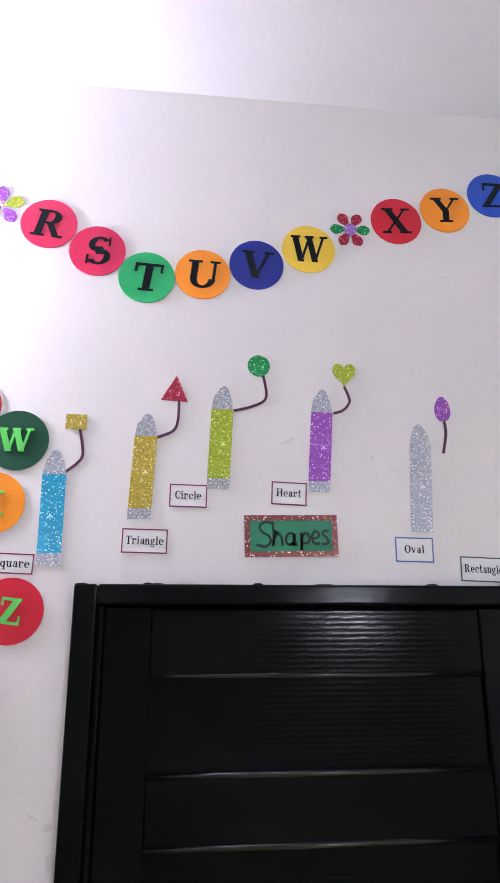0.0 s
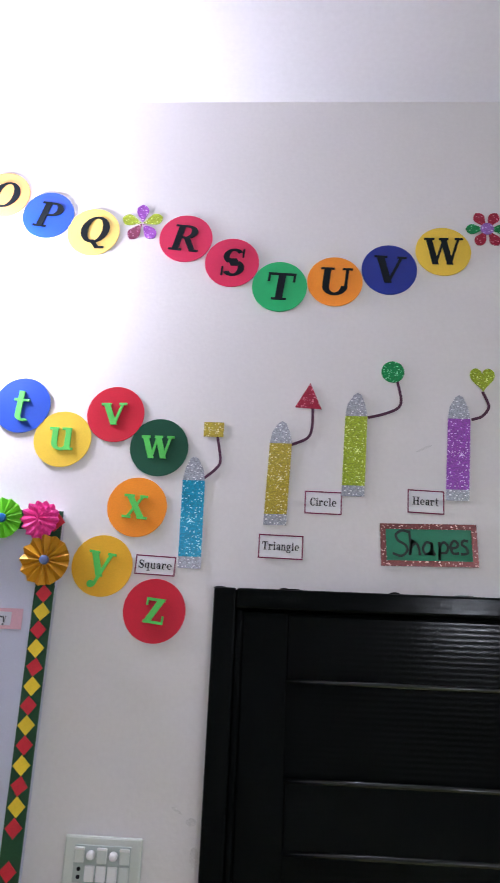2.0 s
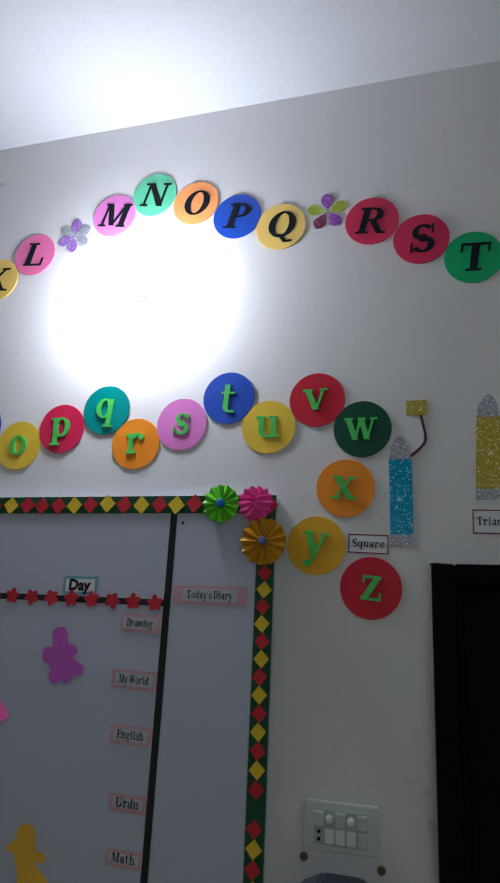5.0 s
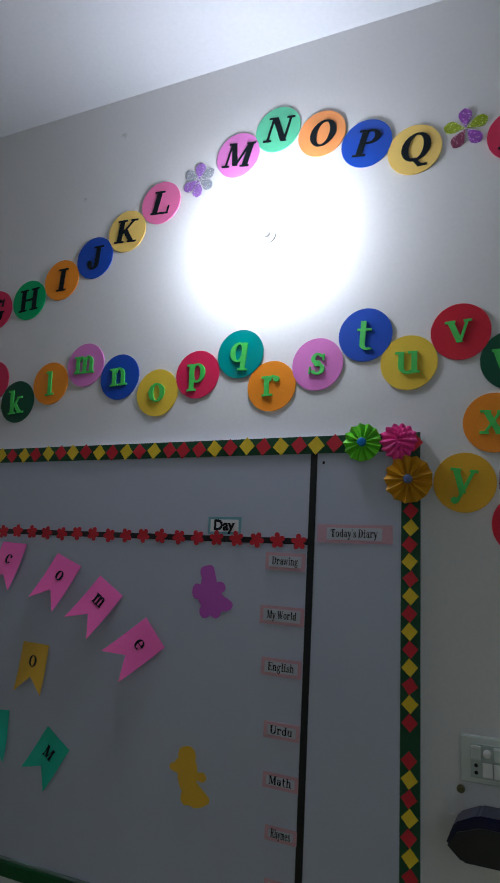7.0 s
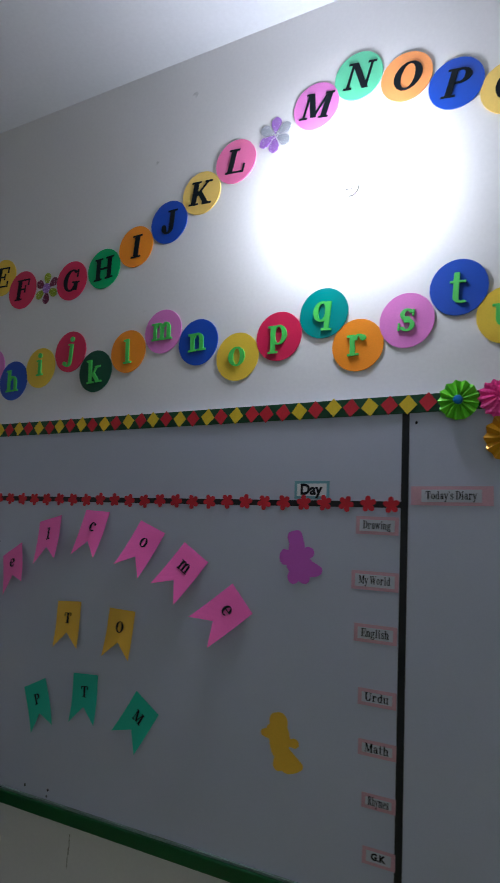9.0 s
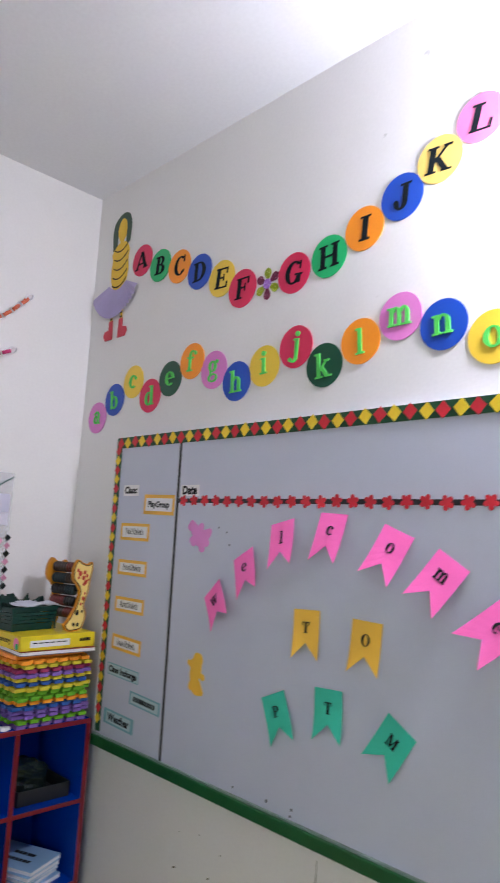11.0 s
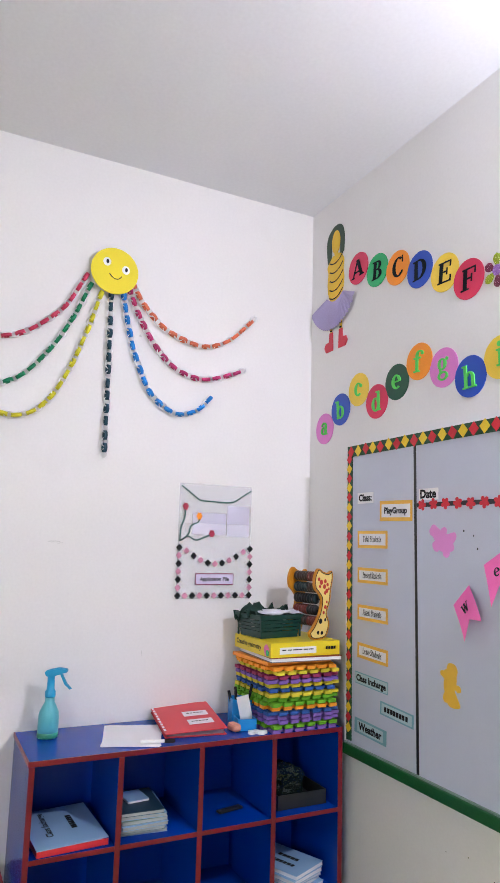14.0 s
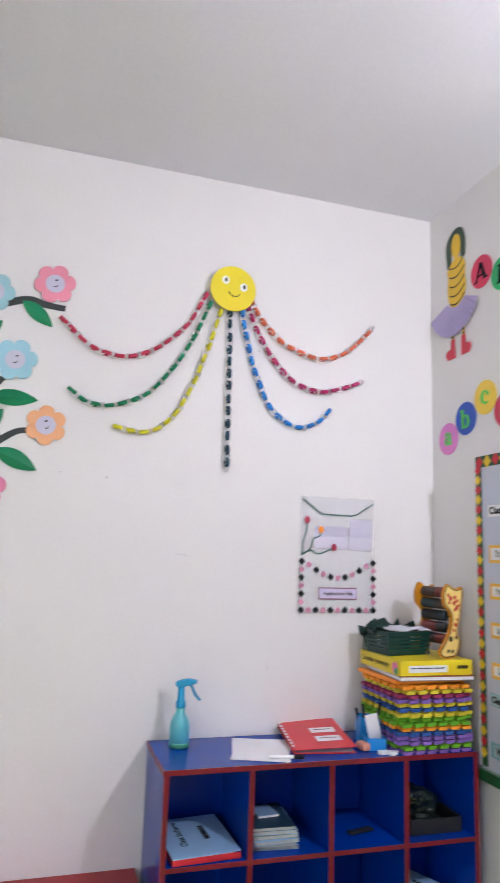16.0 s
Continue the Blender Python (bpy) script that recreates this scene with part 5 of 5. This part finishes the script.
part("trigger", bm, SPRAYH, bot, m=pose(0, 0, 0, 90, 0, 90))

paper = empty("paper_sheets", Matrix.Translation((X(-2.335), X(0.672), TOP)) @ pose(0, 0, 0, 0, 0, -16), "white papers lying on the blue shelf top", "papers")
for k in range(3):
    part("sheet", abox(-0.14, -0.105, 0.0004 + 0.0006 * k, 0.14, 0.105, 0.0009 + 0.0006 * k, 0.0), PAPER, paper, m=pose(0.004 * k, 0.003 * k, 0, 0, 0, -2.5 * k))
REDF = mat("red_folder_card", srgb(208, 40, 52), 0.35, 0.05, 30, 0.05)
fold = empty("red_folder", Matrix.Translation((X(-2.372), X(0.848), TOP + 0.014)) @ pose(0, 0, 0, 0, 0, -7) @ pose(0, 0, 0, 0, 5, 0), "red card folder with two white labels lying flat", "folder")
part("lower_cover", abox(-0.155, -0.12, 0.0008, 0.155, 0.12, 0.003, 0.0005), REDF, fold)
part("paper_block", abox(-0.145, -0.11, 0.003, 0.145, 0.112, 0.016, 0.001), mat("grey_page_edges", srgb(120, 120, 130), 0.7, 0.2, 200, 0.1), fold)
part("upper_cover", abox(-0.157, -0.12, 0.017, 0.157, 0.122, 0.0195, 0.0005), REDF, fold, m=pose(0, 0, 0.002, 2.5, 0, 0))
for x in (-0.03, 0.06):
    lab = part("folder_label", abox(x - 0.022, -0.01, 0.0208, x + 0.030, 0.09, 0.0216, 0.0002), PAPER, fold, "white label", m=pose(0, 0, 0.002, 2.5, 0, 0))
    part("lettering", bars(0.07, 0.006, 5, 0.0), INK, lab, m=Matrix.Translation((x, 0.04, 0.0222)) @ pose(0, 0, 0, 0, 0, 90))
bm = bmesh.new()
for i in range(9):
    box(bm, -0.135 + 0.03 * i, -0.117, 0.0197, -0.117 + 0.03 * i, -0.108, 0.0203)
part("spine_writing", bm, PAPER, fold, "pale marks along the spine", m=pose(0, 0, 0.002, 2.5, 0, 0))
mk = empty("marker_pen", Matrix.Translation((X(-2.236), X(0.705), TOP + 0.0095)) @ pose(0, 0, 0, 0, 90, 78), "white marker pen with a black cap", "marker")
part("barrel", lathe([(0.006, -0.05), (0.0065, -0.048), (0.0065, 0.035), (0.006, 0.04)], 16), WHITEPL, mk, smooth=True)
part("cap", lathe([(0.007, 0.036), (0.007, 0.07), (0.005, 0.075)], 16), INK, mk, smooth=True)

# desk organiser with brushes
SKY = mat("sky_blue_plastic", srgb(36, 140, 214), 0.35, 0.04, 30, 0.03)
org = empty("desk_organiser", Matrix.Translation((X(-2.375) + 0.085, X(0.992) + 0.016, TOP)) @ pose(0, 0, 0, 0, 0, -12), "sky blue plastic desk organiser with brushes", "organiser")


def open_box(x0, y0, x1, y1, h, t=0.003):
    bm = bmesh.new()
    box(bm, x0, y0, 0.001, x1, y1, 0.001 + t)
    for q in ((x0, y0, x1, y0 + t), (x0, y1 - t, x1, y1), (x0, y0 + t, x0 + t, y1 - t), (x1 - t, y0 + t, x1, y1 - t)):
        box(bm, q[0], q[1], 0.001 + t, q[2], q[3], h)
    return bm


part("cup", open_box(-0.09, -0.045, -0.01, 0.04, 0.10), SKY, org)
part("tray", open_box(-0.008, -0.040, 0.075, 0.034, 0.045), SKY, org)
for k, (x, y, l, tx, ty) in enumerate(((-0.06, -0.01, 0.15, 8, 12), (-0.04, 0.01, 0.17, -6, 18), (-0.05, -0.02, 0.13, 14, -4), (-0.03, 0.02, 0.14, -12, 6))):
    part("brush_handle", tube([(0, 0, 0.006), (0, 0, l)], 0.006), INK, org, "dark brush handle", pose(x, y, 0, tx, ty, 0))
part("folded_paper", abox(-0.001, -0.02, 0.0, 0.002, 0.03, 0.12, 0.0005), PAPER, org, "rolled white paper", pose(0.01, 0.01, 0.006, 14, 8, 0))
thing("sharpener", abox(-0.03, -0.018, 0.0, 0.03, 0.018, 0.03, 0.011), mat("salmon_plastic", srgb(224, 150, 126), 0.5, 0.06, 60, 0.1), Matrix.Translation((X(-2.375) + 0.135, X(0.992) - 0.048, TOP + 0.001)) @ pose(0, 0, 0, 0, 0, 6), "rounded salmon pink sharpener beside the organiser", "sharpener")
cl = bmesh.new()
for x, y, r in ((-0.022, 0, 0.014), (-0.004, 0.008, 0.013), (0.016, -0.002, 0.015), (0.03, 0.008, 0.010)):
    prism(cl, oval(x, y, r, r * 0.8, 18), 0.0006, 0.010 + r * 0.2)
thing("putty_blob", cl, WHITEPL, Matrix.Translation((X(-2.225), X(1.005), TOP)) @ pose(0, 0, 0, 0, 0, 70), "small white lump of putty on the shelf", "putty")

# stack of foam mats
FOAM = {k: mat(k + "_foam", srgb(*c), 0.7, 0.06, 60, 0.25) for k, c in dict(purple=(126, 92, 176), blue=(40, 84, 160), green=(104, 172, 24), yellow=(206, 190, 40), pink=(150, 40, 90), orange=(240, 152, 26)).items()}


def mat_outline(s, tooth, step):
    pts, n = [], int(round(s / step))
    for side in range(4):
        a = radians(90 * side)
        c, d = round(math.cos(a)), round(math.sin(a))
        for i in range(n):
            t = tooth if (i + side) % 2 else 0.0
            g = 0.18 * step if t else 0.0
            for x in (-s / 2 + i * step - g, -s / 2 + (i + 1) * step + g):
                y = -s / 2 - t
                if 0 < i < n - 1 or x not in (-s / 2, s / 2):
                    pts.append((x * c - y * d, x * d + y * c))
    return pts


MATS = "purple green purple purple blue orange green green yellow blue yellow purple pink yellow orange".split()
mh = (Z(1.512) - TOP) / len(MATS)
rnd = random.Random(3)
data = {}
for i, colour in enumerate(MATS):
    if colour not in data:
        bm = prism(bmesh.new(), mat_outline(0.285, 0.021, 0.285 / 11), 0.0005, mh - 0.0035)
        data[colour] = bpy.data.meshes.new("foam_mat")
        bm.to_mesh(data[colour])
        bm.free()
        data[colour].materials.append(FOAM[colour])
    ob = new("foam_mat", data[colour])
    ob.matrix_world = pose(SHELF - 0.162 + rnd.uniform(-0.009, 0.009), X(1.148) + rnd.uniform(-0.009, 0.009), TOP + mh * i, 0, 0, rnd.choice((0, 90, 180, 270)) + rnd.uniform(-2, 2))
    tagged(ob, f"{colour} foam puzzle mat in a stack on the shelf", "foam mat", "stack of foam mats")
MT = TOP + mh * len(MATS)
YC = X(1.148)
bk = empty("orange_book", pose(SHELF - 0.17, YC - 0.012, MT, 0, 0, 3), "thin orange hardback book on the foam mats", "book", "stacked books")
part("cover", abox(-0.155, -0.155, 0, 0.14, 0.15, 0.014, 0.001), DISC["orange"], bk)
bk = empty("white_book", pose(SHELF - 0.155, YC + 0.008, MT + 0.0145, 0, 0, -2), "thin white and grey book under the yellow box", "book", "stacked books")
part("page_block", abox(-0.15, -0.155, 0.0025, 0.158, 0.16, 0.015, 0.0005), PAPER, bk)
part("cover", abox(-0.152, -0.158, 0.0, 0.16, 0.163, 0.0025, 0.0005), mat("grey_cover", srgb(120, 116, 118), 0.4, 0.1, 40, 0.05), bk)
part("cover", abox(-0.152, -0.158, 0.015, 0.16, 0.163, 0.0175, 0.0005), mat("red_brown_cover", srgb(150, 60, 40), 0.4, 0.1, 40, 0.05), bk)
MT += 0.0325
YBOX = mat("yellow_carton", srgb(232, 208, 30), 0.35, 0.05, 30, 0.04)
yb = empty("yellow_game_box", pose(SHELF - 0.165, YC, MT, 0, 0, 1), "flat yellow cardboard game box with printed panels", "game box")
BHY = 0.056
part("carton", abox(-0.16, -0.16, 0, 0.16, 0.165, BHY, 0.002), YBOX, yb)
part("printed_panel", abox(0.1602, -0.12, 0.012, 0.161, 0.05, 0.038, 0.0), PAPER, yb, "white printed panel")
part("printed_bars", bars(0.15, 0.004, 6, 0.001), INK, yb, m=Matrix(((0, 0, 1, 0.1608), (1, 0, 0, -0.035), (0, 1, 0, 0.028), (0, 0, 0, 1))))
part("printed_bars", bars(0.05, 0.012, 4, 0.001), INK, yb, m=Matrix(((0, 0, 1, 0.1606), (1, 0, 0, 0.12), (0, 1, 0, 0.03), (0, 0, 0, 1))))
part("box_title", sans_text("Creative geometry", 0.22, 0.0012, 0.02), INK, yb, m=Matrix(((1, 0, 0, -0.03), (0, 0, -1, -0.1598), (0, 1, 0, 0.03), (0, 0, 0, 1))))
part("picture_spot", sheet(oval(0, 0, 0.02, 0.022), 0, 0.001), DISC["pink"], yb, "round pink picture", Matrix(((1, 0, 0, 0.125), (0, 0, -1, -0.1604), (0, 1, 0, 0.026), (0, 0, 0, 1))))
part("picture_spot", sheet(oval(0, 0, 0.012, 0.012), 0.001, 0.002), DISC["green"], yb, "small green picture", Matrix(((1, 0, 0, 0.135), (0, 0, -1, -0.1604), (0, 1, 0, 0.016), (0, 0, 0, 1))))
MT += BHY

# green basket with cloths
GB = mat("dark_green_plastic", srgb(20, 62, 54), 0.35, 0.08, 40, 0.05)
bas = empty("green_basket", pose(SHELF - 0.215, X(1.108), MT, 0, 0, 8), "dark green plastic basket filled with cloths", "basket")
BX, BY, BHH = 0.090, 0.108, 0.088
for k in range(6):
    z0, z1 = 0.001 + k * BHH / 6, 0.001 + (k + 1) * BHH / 6 - (0.003 if 0 < k < 5 else 0)
    e = 0.86 + 0.14 * k / 5
    bm = bmesh.new()
    for q in ((-BX * e, -BY * e, BX * e, -BY * e + 0.003), (-BX * e, BY * e - 0.003, BX * e, BY * e), (-BX * e, -BY * e + 0.003, -BX * e + 0.003, BY * e - 0.003), (BX * e - 0.003, -BY * e + 0.003, BX * e, BY * e - 0.003)):
        box(bm, q[0], q[1], z0, q[2], q[3], z1)
    part("slatted_side", bm, GB, bas)
part("basket_floor", abox(-BX * 0.86, -BY * 0.86, 0.0005, BX * 0.86, BY * 0.86, 0.004, 0.0), GB, bas)
part("rim", open_box(-BX - 0.006, -BY - 0.006, BX + 0.006, BY + 0.006, 0.012, 0.007), GB, bas, m=Matrix.Translation((0, 0, BHH - 0.006)))
for sx in (-1, 1):
    for sy in (-1, 1):
        part("corner_rib", abox(sx * BX * 0.93 - 0.003, sy * BY * 0.93 - 0.003, 0.002, sx * BX * 0.93 + 0.003, sy * BY * 0.93 + 0.003, BHH, 0.0), GB, bas)


def cloth(name, cx, cy, sx, sy, z, amp, material, seed, words):
    bm, n = bmesh.new(), 14
    g = [[bm.verts.new((cx + sx * (i / n - 0.5), cy + sy * (j / n - 0.5), z + amp * noise.noise(Vector((i * 0.31 + seed, j * 0.27, seed))) + amp * 0.4 * noise.noise(Vector((i * 0.9, j * 0.8 + seed, 3))) - 0.02 * max(abs(i / n - 0.5), abs(j / n - 0.5)))) for j in range(n + 1)] for i in range(n + 1)]
    for i in range(n):
        for j in range(n):
            bm.faces.new((g[i][j], g[i + 1][j], g[i + 1][j + 1], g[i][j + 1]))
    thicken(bm, 0.002)
    return thing(name, bm, material, bas.matrix_world.copy(), words, "cloth", smooth=True)


cloth("green_cloth", -0.03, -0.02, 0.14, 0.20, 0.104, 0.065, mat("green_cloth", srgb(16, 50, 42), 0.9, 0.15, 80, 0.3), 1.3, "crumpled dark green cloth in the basket")
cloth("white_cloth", 0.035, 0.02, 0.125, 0.19, 0.110, 0.013, mat("white_cloth", srgb(205, 205, 215), 0.9, 0.05, 80, 0.3), 5.1, "crumpled white cloth lying over the basket")

# wooden toy abacus with patterned end boards
AB = mat("amber_wood", srgb(196, 128, 18), 0.4, 0.1, 40, 0.1)
CREAM = mat("cream_print", srgb(240, 214, 130), 0.4, 0.06, 40, 0.05)
SPOT = mat("red_spot_print", srgb(190, 50, 40), 0.4, 0.06, 40, 0.05)
abac = empty("toy_abacus", pose(SHELF - 0.045, X(1.222), MT, 0, 0, 14), "wooden toy abacus with spotted wavy end boards", "toy abacus")
outline = smoothline([(-0.074, 0.032), (-0.043, 0.064), (-0.010, 0.118), (0.0, 0.172), (-0.018, 0.200), (-0.042, 0.224), (-0.045, 0.270), (-0.022, 0.310), (0.008, 0.297), (0.040, 0.290), (0.064, 0.300), (0.072, 0.270), (0.060, 0.214), (0.054, 0.166), (0.034, 0.112), (0.048, 0.078), (0.046, 0.045), (0.022, 0.006), (-0.040, 0.0), (-0.066, 0.012)], 4)


def inset(pts, d):
    """The outline drawn in by d."""
    area = sum(p[0] * q[1] - q[0] * p[1] for p, q in zip(pts, pts[1:] + pts[:1]))
    side, res = (1 if area > 0 else -1), []
    for k in range(len(pts)):
        a, b = pts[k - 1], pts[(k + 1) % len(pts)]
        dx, dy = b[0] - a[0], b[1] - a[1]
        n = math.hypot(dx, dy) or 1.0
        res.append((pts[k][0] - side * d * dy / n, pts[k][1] + side * d * dx / n))
    return res


outline = [(q[0] * 0.95, q[1] * 0.93) for q in outline]
STAND = Matrix(((0, 0, 1, 0), (1, 0, 0, 0), (0, 1, 0, 0), (0, 0, 0, 1)))
for x, shift in ((-0.012, 0.0), (-0.165, 0.0)):
    part("end_board", sheet(outline, 0, 0.012), AB, abac, "amber wooden end board", Matrix.Translation((x, shift, 0.001)) @ STAND)
part("print_outline", sheet(inset(outline, 0.005), 0.012, 0.0124), INK, abac, "dark drawn outline", Matrix.Translation((-0.012, 0, 0.001)) @ STAND)
part("print", sheet(inset(outline, 0.0085), 0.0124, 0.0128), CREAM, abac, "cream printed face", Matrix.Translation((-0.012, 0, 0.001)) @ STAND)
for x, y, r in ((-0.018, 0.245, 0.007), (-0.004, 0.232, 0.010), (0.020, 0.236, 0.008), (0.034, 0.222, 0.007), (0.016, 0.214, 0.009), (-0.012, 0.215, 0.006), (0.030, 0.196, 0.009), (0.042, 0.205, 0.005), (0.020, 0.188, 0.007), (0.022, 0.130, 0.008), (0.030, 0.150, 0.005), (0.012, 0.108, 0.006), (-0.006, 0.074, 0.010), (0.022, 0.078, 0.006), (-0.020, 0.028, 0.007), (0.002, 0.026, 0.007)):
    part("spot", sheet(oval(x, y, r, r * 1.1, 14), 0.0128, 0.0136), SPOT if y > 0.09 else INK, abac, m=Matrix.Translation((-0.012, 0, 0.001)) @ STAND)
BEADS = [mat("bead_" + k, srgb(*c), 0.35, 0.05, 60, 0.03) for k, c in dict(brown=(52, 36, 32), red=(104, 36, 32), black=(24, 24, 28), teal=(24, 44, 50)).items()]
for k in range(5):
    z = 0.07 + 0.046 * k
    rod = part("rod", tube([(-0.155, 0, z), (-0.008, 0, z)], 0.0025), INK, abac)
    for i in range(8):
        part("bead", lathe([(0.008, -0.0075), (0.020, -0.0055), (0.0218, 0.0), (0.020, 0.0055), (0.008, 0.0075)], 14), BEADS[(k + (i > 4)) % 4], rod, m=Matrix.Translation((-0.143 + 0.0155 * i, 0, z)) @ pose(0, 0, 0, 0, 90, 0), smooth=True)

# ---- things in the cells ----
PALE = mat("pale_blue_card", srgb(150, 186, 220), 0.4, 0.04, 40, 0.05)
lv = empty("lever_file", pose(SHELF - 0.160, cell(0) + 0.140, ROW1 + 0.002, 0, 0, 4), "pale blue ring file with a red spine lying in the shelf", "ring file")
part("lower_cover", abox(-0.15, -0.125, 0.0, 0.15, 0.115, 0.003, 0.0005), REDF, lv)
part("spine", abox(0.148, -0.125, 0.003, 0.152, 0.115, 0.020, 0.001), REDF, lv, "red spine")
up = part("upper_cover", abox(-0.15, -0.125, 0.0, 0.152, 0.115, 0.003, 0.0005), PALE, lv, "pale blue cover", pose(0, 0, 0.027, 1, 2, 0))
part("paper_block", abox(-0.14, -0.11, 0.004, 0.13, 0.10, 0.020, 0.002), PAPER, lv)
part("lettering", sans_text("Class Incharge", 0.19, 0.0042, 0.02), INK, up, m=Matrix.Translation((-0.02, -0.06, 0)) @ pose(0, 0, 0, 0, 0, 180))
part("lettering", bars(0.11, 0.02, 7, 0.0042), INK, up, m=Matrix.Translation((-0.01, 0.03, 0)))
rnd = random.Random(8)
COVERS = [mat("aged_pages", srgb(168, 172, 168), 0.7, 0.1, 120, 0.2), mat("grey_green_cover", srgb(130, 150, 140), 0.5, 0.1, 40, 0.05), mat("dark_teal_cover", srgb(30, 60, 80), 0.4, 0.1, 40, 0.05), PALE]
for k in range(6):
    bk = empty("exercise_book", pose(SHELF - 0.16 + rnd.uniform(-0.01, 0.01), cell(1) + 0.105 + rnd.uniform(-0.008, 0.008), ROW1 + 0.0005 + 0.0125 * k, 0, 0, rnd.uniform(-6, 6)), "thin exercise book in a stack in the shelf cell", "exercise book", "exercise books")
    part("page_block", abox(-0.11, -0.082, 0.0008, 0.11, 0.082, 0.0112, 0.0), COVERS[0], bk)
    for z in (0.0, 0.0112):
        part("cover", abox(-0.112, -0.084, z, 0.112, 0.084, z + 0.0008, 0.0), COVERS[2 if k > 4 else 1 if k % 2 else 3], bk)
pad = empty("note_pad", pose(SHELF - 0.19, cell(1) + 0.10, ROW1 + 0.0765, 0, 0, 6), "small pale blue note pad on the exercise books", "note pad")
part("page_block", abox(-0.05, -0.04, 0.0, 0.05, 0.04, 0.007, 0.0), PAPER, pad)
part("cover", abox(-0.051, -0.041, 0.007, 0.051, 0.041, 0.008, 0.0), PALE, pad, "pale blue cover")
thing("dark_pouch", abox(-0.015, -0.055, 0.0, 0.015, 0.055, 0.010, 0.004), TAPEBLACK, pose(SHELF - 0.13, cell(2) + 0.17, ROW1 + 0.001, 0, 0, 12), "flat dark pouch lying in the blue shelf", "pouch")
tr = empty("black_tray", pose(SHELF - 0.17, cell(3) + 0.15, ROW1 + 0.001), "black tray with a clear plastic bag in the shelf", "tray")
part("tray_body", open_box(-0.10, -0.11, 0.12, 0.11, 0.055), TAPEBLACK, tr)
bm = bmesh.new()
bmesh.ops.create_icosphere(bm, subdivisions=4, radius=0.09)
for v in bm.verts:
    v.co *= 1 + 0.28 * noise.noise(v.co * 22) + 0.15 * noise.noise(v.co * 50)
    v.co.z = max(v.co.z * 0.9, -0.055)
thing("plastic_bag", bm, clear("bag_film", (0.012, 0.022, 0.02, 1), 0.08, 0.7), pose(SHELF - 0.17, cell(3) + 0.12, ROW1 + 0.062), "crumpled clear plastic bag with greenish contents", "plastic bag")
for k in range(5):
    bk = empty("printed_book", pose(SHELF - 0.15 + rnd.uniform(-0.012, 0.012), cell(3) + 0.125 + rnd.uniform(-0.01, 0.01), ROW2 + 0.0005 + 0.0165 * k, 0, 0, 20 + rnd.uniform(-5, 5)), "pale blue covered copybook in a stack on the shelf", "copybook", "stacked copybooks")
    part("page_block", abox(-0.125, -0.088, 0.001, 0.125, 0.088, 0.015, 0.0), PAPER, bk)
    for z in (0.0, 0.015):
        part("cover", abox(-0.127, -0.09, z, 0.127, 0.09, z + 0.001, 0.0), PALE, bk)
    if k == 4:
        part("title_bars", bars(0.13, 0.02, 7, 0.0172), INK, bk, m=Matrix.Translation((0.01, -0.03, 0)) @ pose(0, 0, 0, 0, 0, 0))
        part("title_bars", bars(0.10, 0.02, 5, 0.0172), INK, bk, m=Matrix.Translation((0.01, 0.02, 0)))

# ---- scuffs and pen marks ----
SCUFF = mat("grey_scuff", (0.71, 0.69, 0.685, 1), 0.7, 0.2, 120, 0.1)
walls = bpy.data.objects
for u, v, w, h, turn in ((0.245, 2.312, 0.022, 0.003, 25), (0.402, 2.285, 0.008, 0.004, 60), (0.410, 2.250, 0.002, 0.010, 10), (0.440, 2.262, 0.020, 0.002, -20), (-0.128, 1.640, 0.010, 0.022, 5), (-0.136, 1.690, 0.012, 0.008, 0), (-0.160, 1.705, 0.014, 0.003, -30)):
    part("scuff", sheet(oval(0, 0, w, h, 14), 0, 0.0003), SCUFF, walls["wall_north"], m=north(u, v, 0.0002, turn))
for u, v, w, h, turn in ((0.452, 1.850, 0.026, 0.004, 0), (0.47, 1.846, 0.014, 0.002, 8), (0.085, 2.075, 0.010, 0.003, 10), (0.735, 1.52, 0.002, 0.016, 10)):
    part("scuff", sheet(oval(0, 0, w, h, 14), 0, 0.0003), SCUFF, walls["wall_west"], m=west(u, v, 0.0002, turn))
CRACK = mat("dark_crack", (0.16, 0.15, 0.11, 1), 0.8, 0.4, 200, 0.2)
for u, v, w, h, turn in ((-1.366, 1.238, 0.004, 0.0022, 20), (-1.3665, 1.205, 0.0012, 0.022, 2), (-1.3675, 1.182, 0.0018, 0.016, -2), (-1.369, 1.158, 0.0011, 0.018, 3), (-1.661, 1.126, 0.0022, 0.0026, 0), (-1.740, 1.146, 0.002, 0.002, 0), (-1.815, 1.130, 0.002, 0.002, 0), (-1.70, 1.06, 0.006, 0.003, 40), (-1.83, 1.04, 0.009, 0.003, 20)):
    part("crack", sheet(oval(0, 0, w, h, 12), 0, 0.0003), CRACK, walls["wall_north"], m=north(u, v, 0.0002, turn))
for u, v, r in ((-1.712, 1.905, 0.003), (-1.680, 1.893, 0.0025), (-1.668, 1.862, 0.003), (-1.500, 1.302, 0.004), (-1.425, 1.306, 0.0035), (-1.428, 1.292, 0.003), (-1.610, 1.30, 0.003), (-0.575, 2.120, 0.0035)):
    part("pen_mark", sheet(oval(0, 0, r, r * 1.3, 10), 0, 0.0004), INK, board, m=board.matrix_world.inverted() @ onboard(u, v, 0.0002))
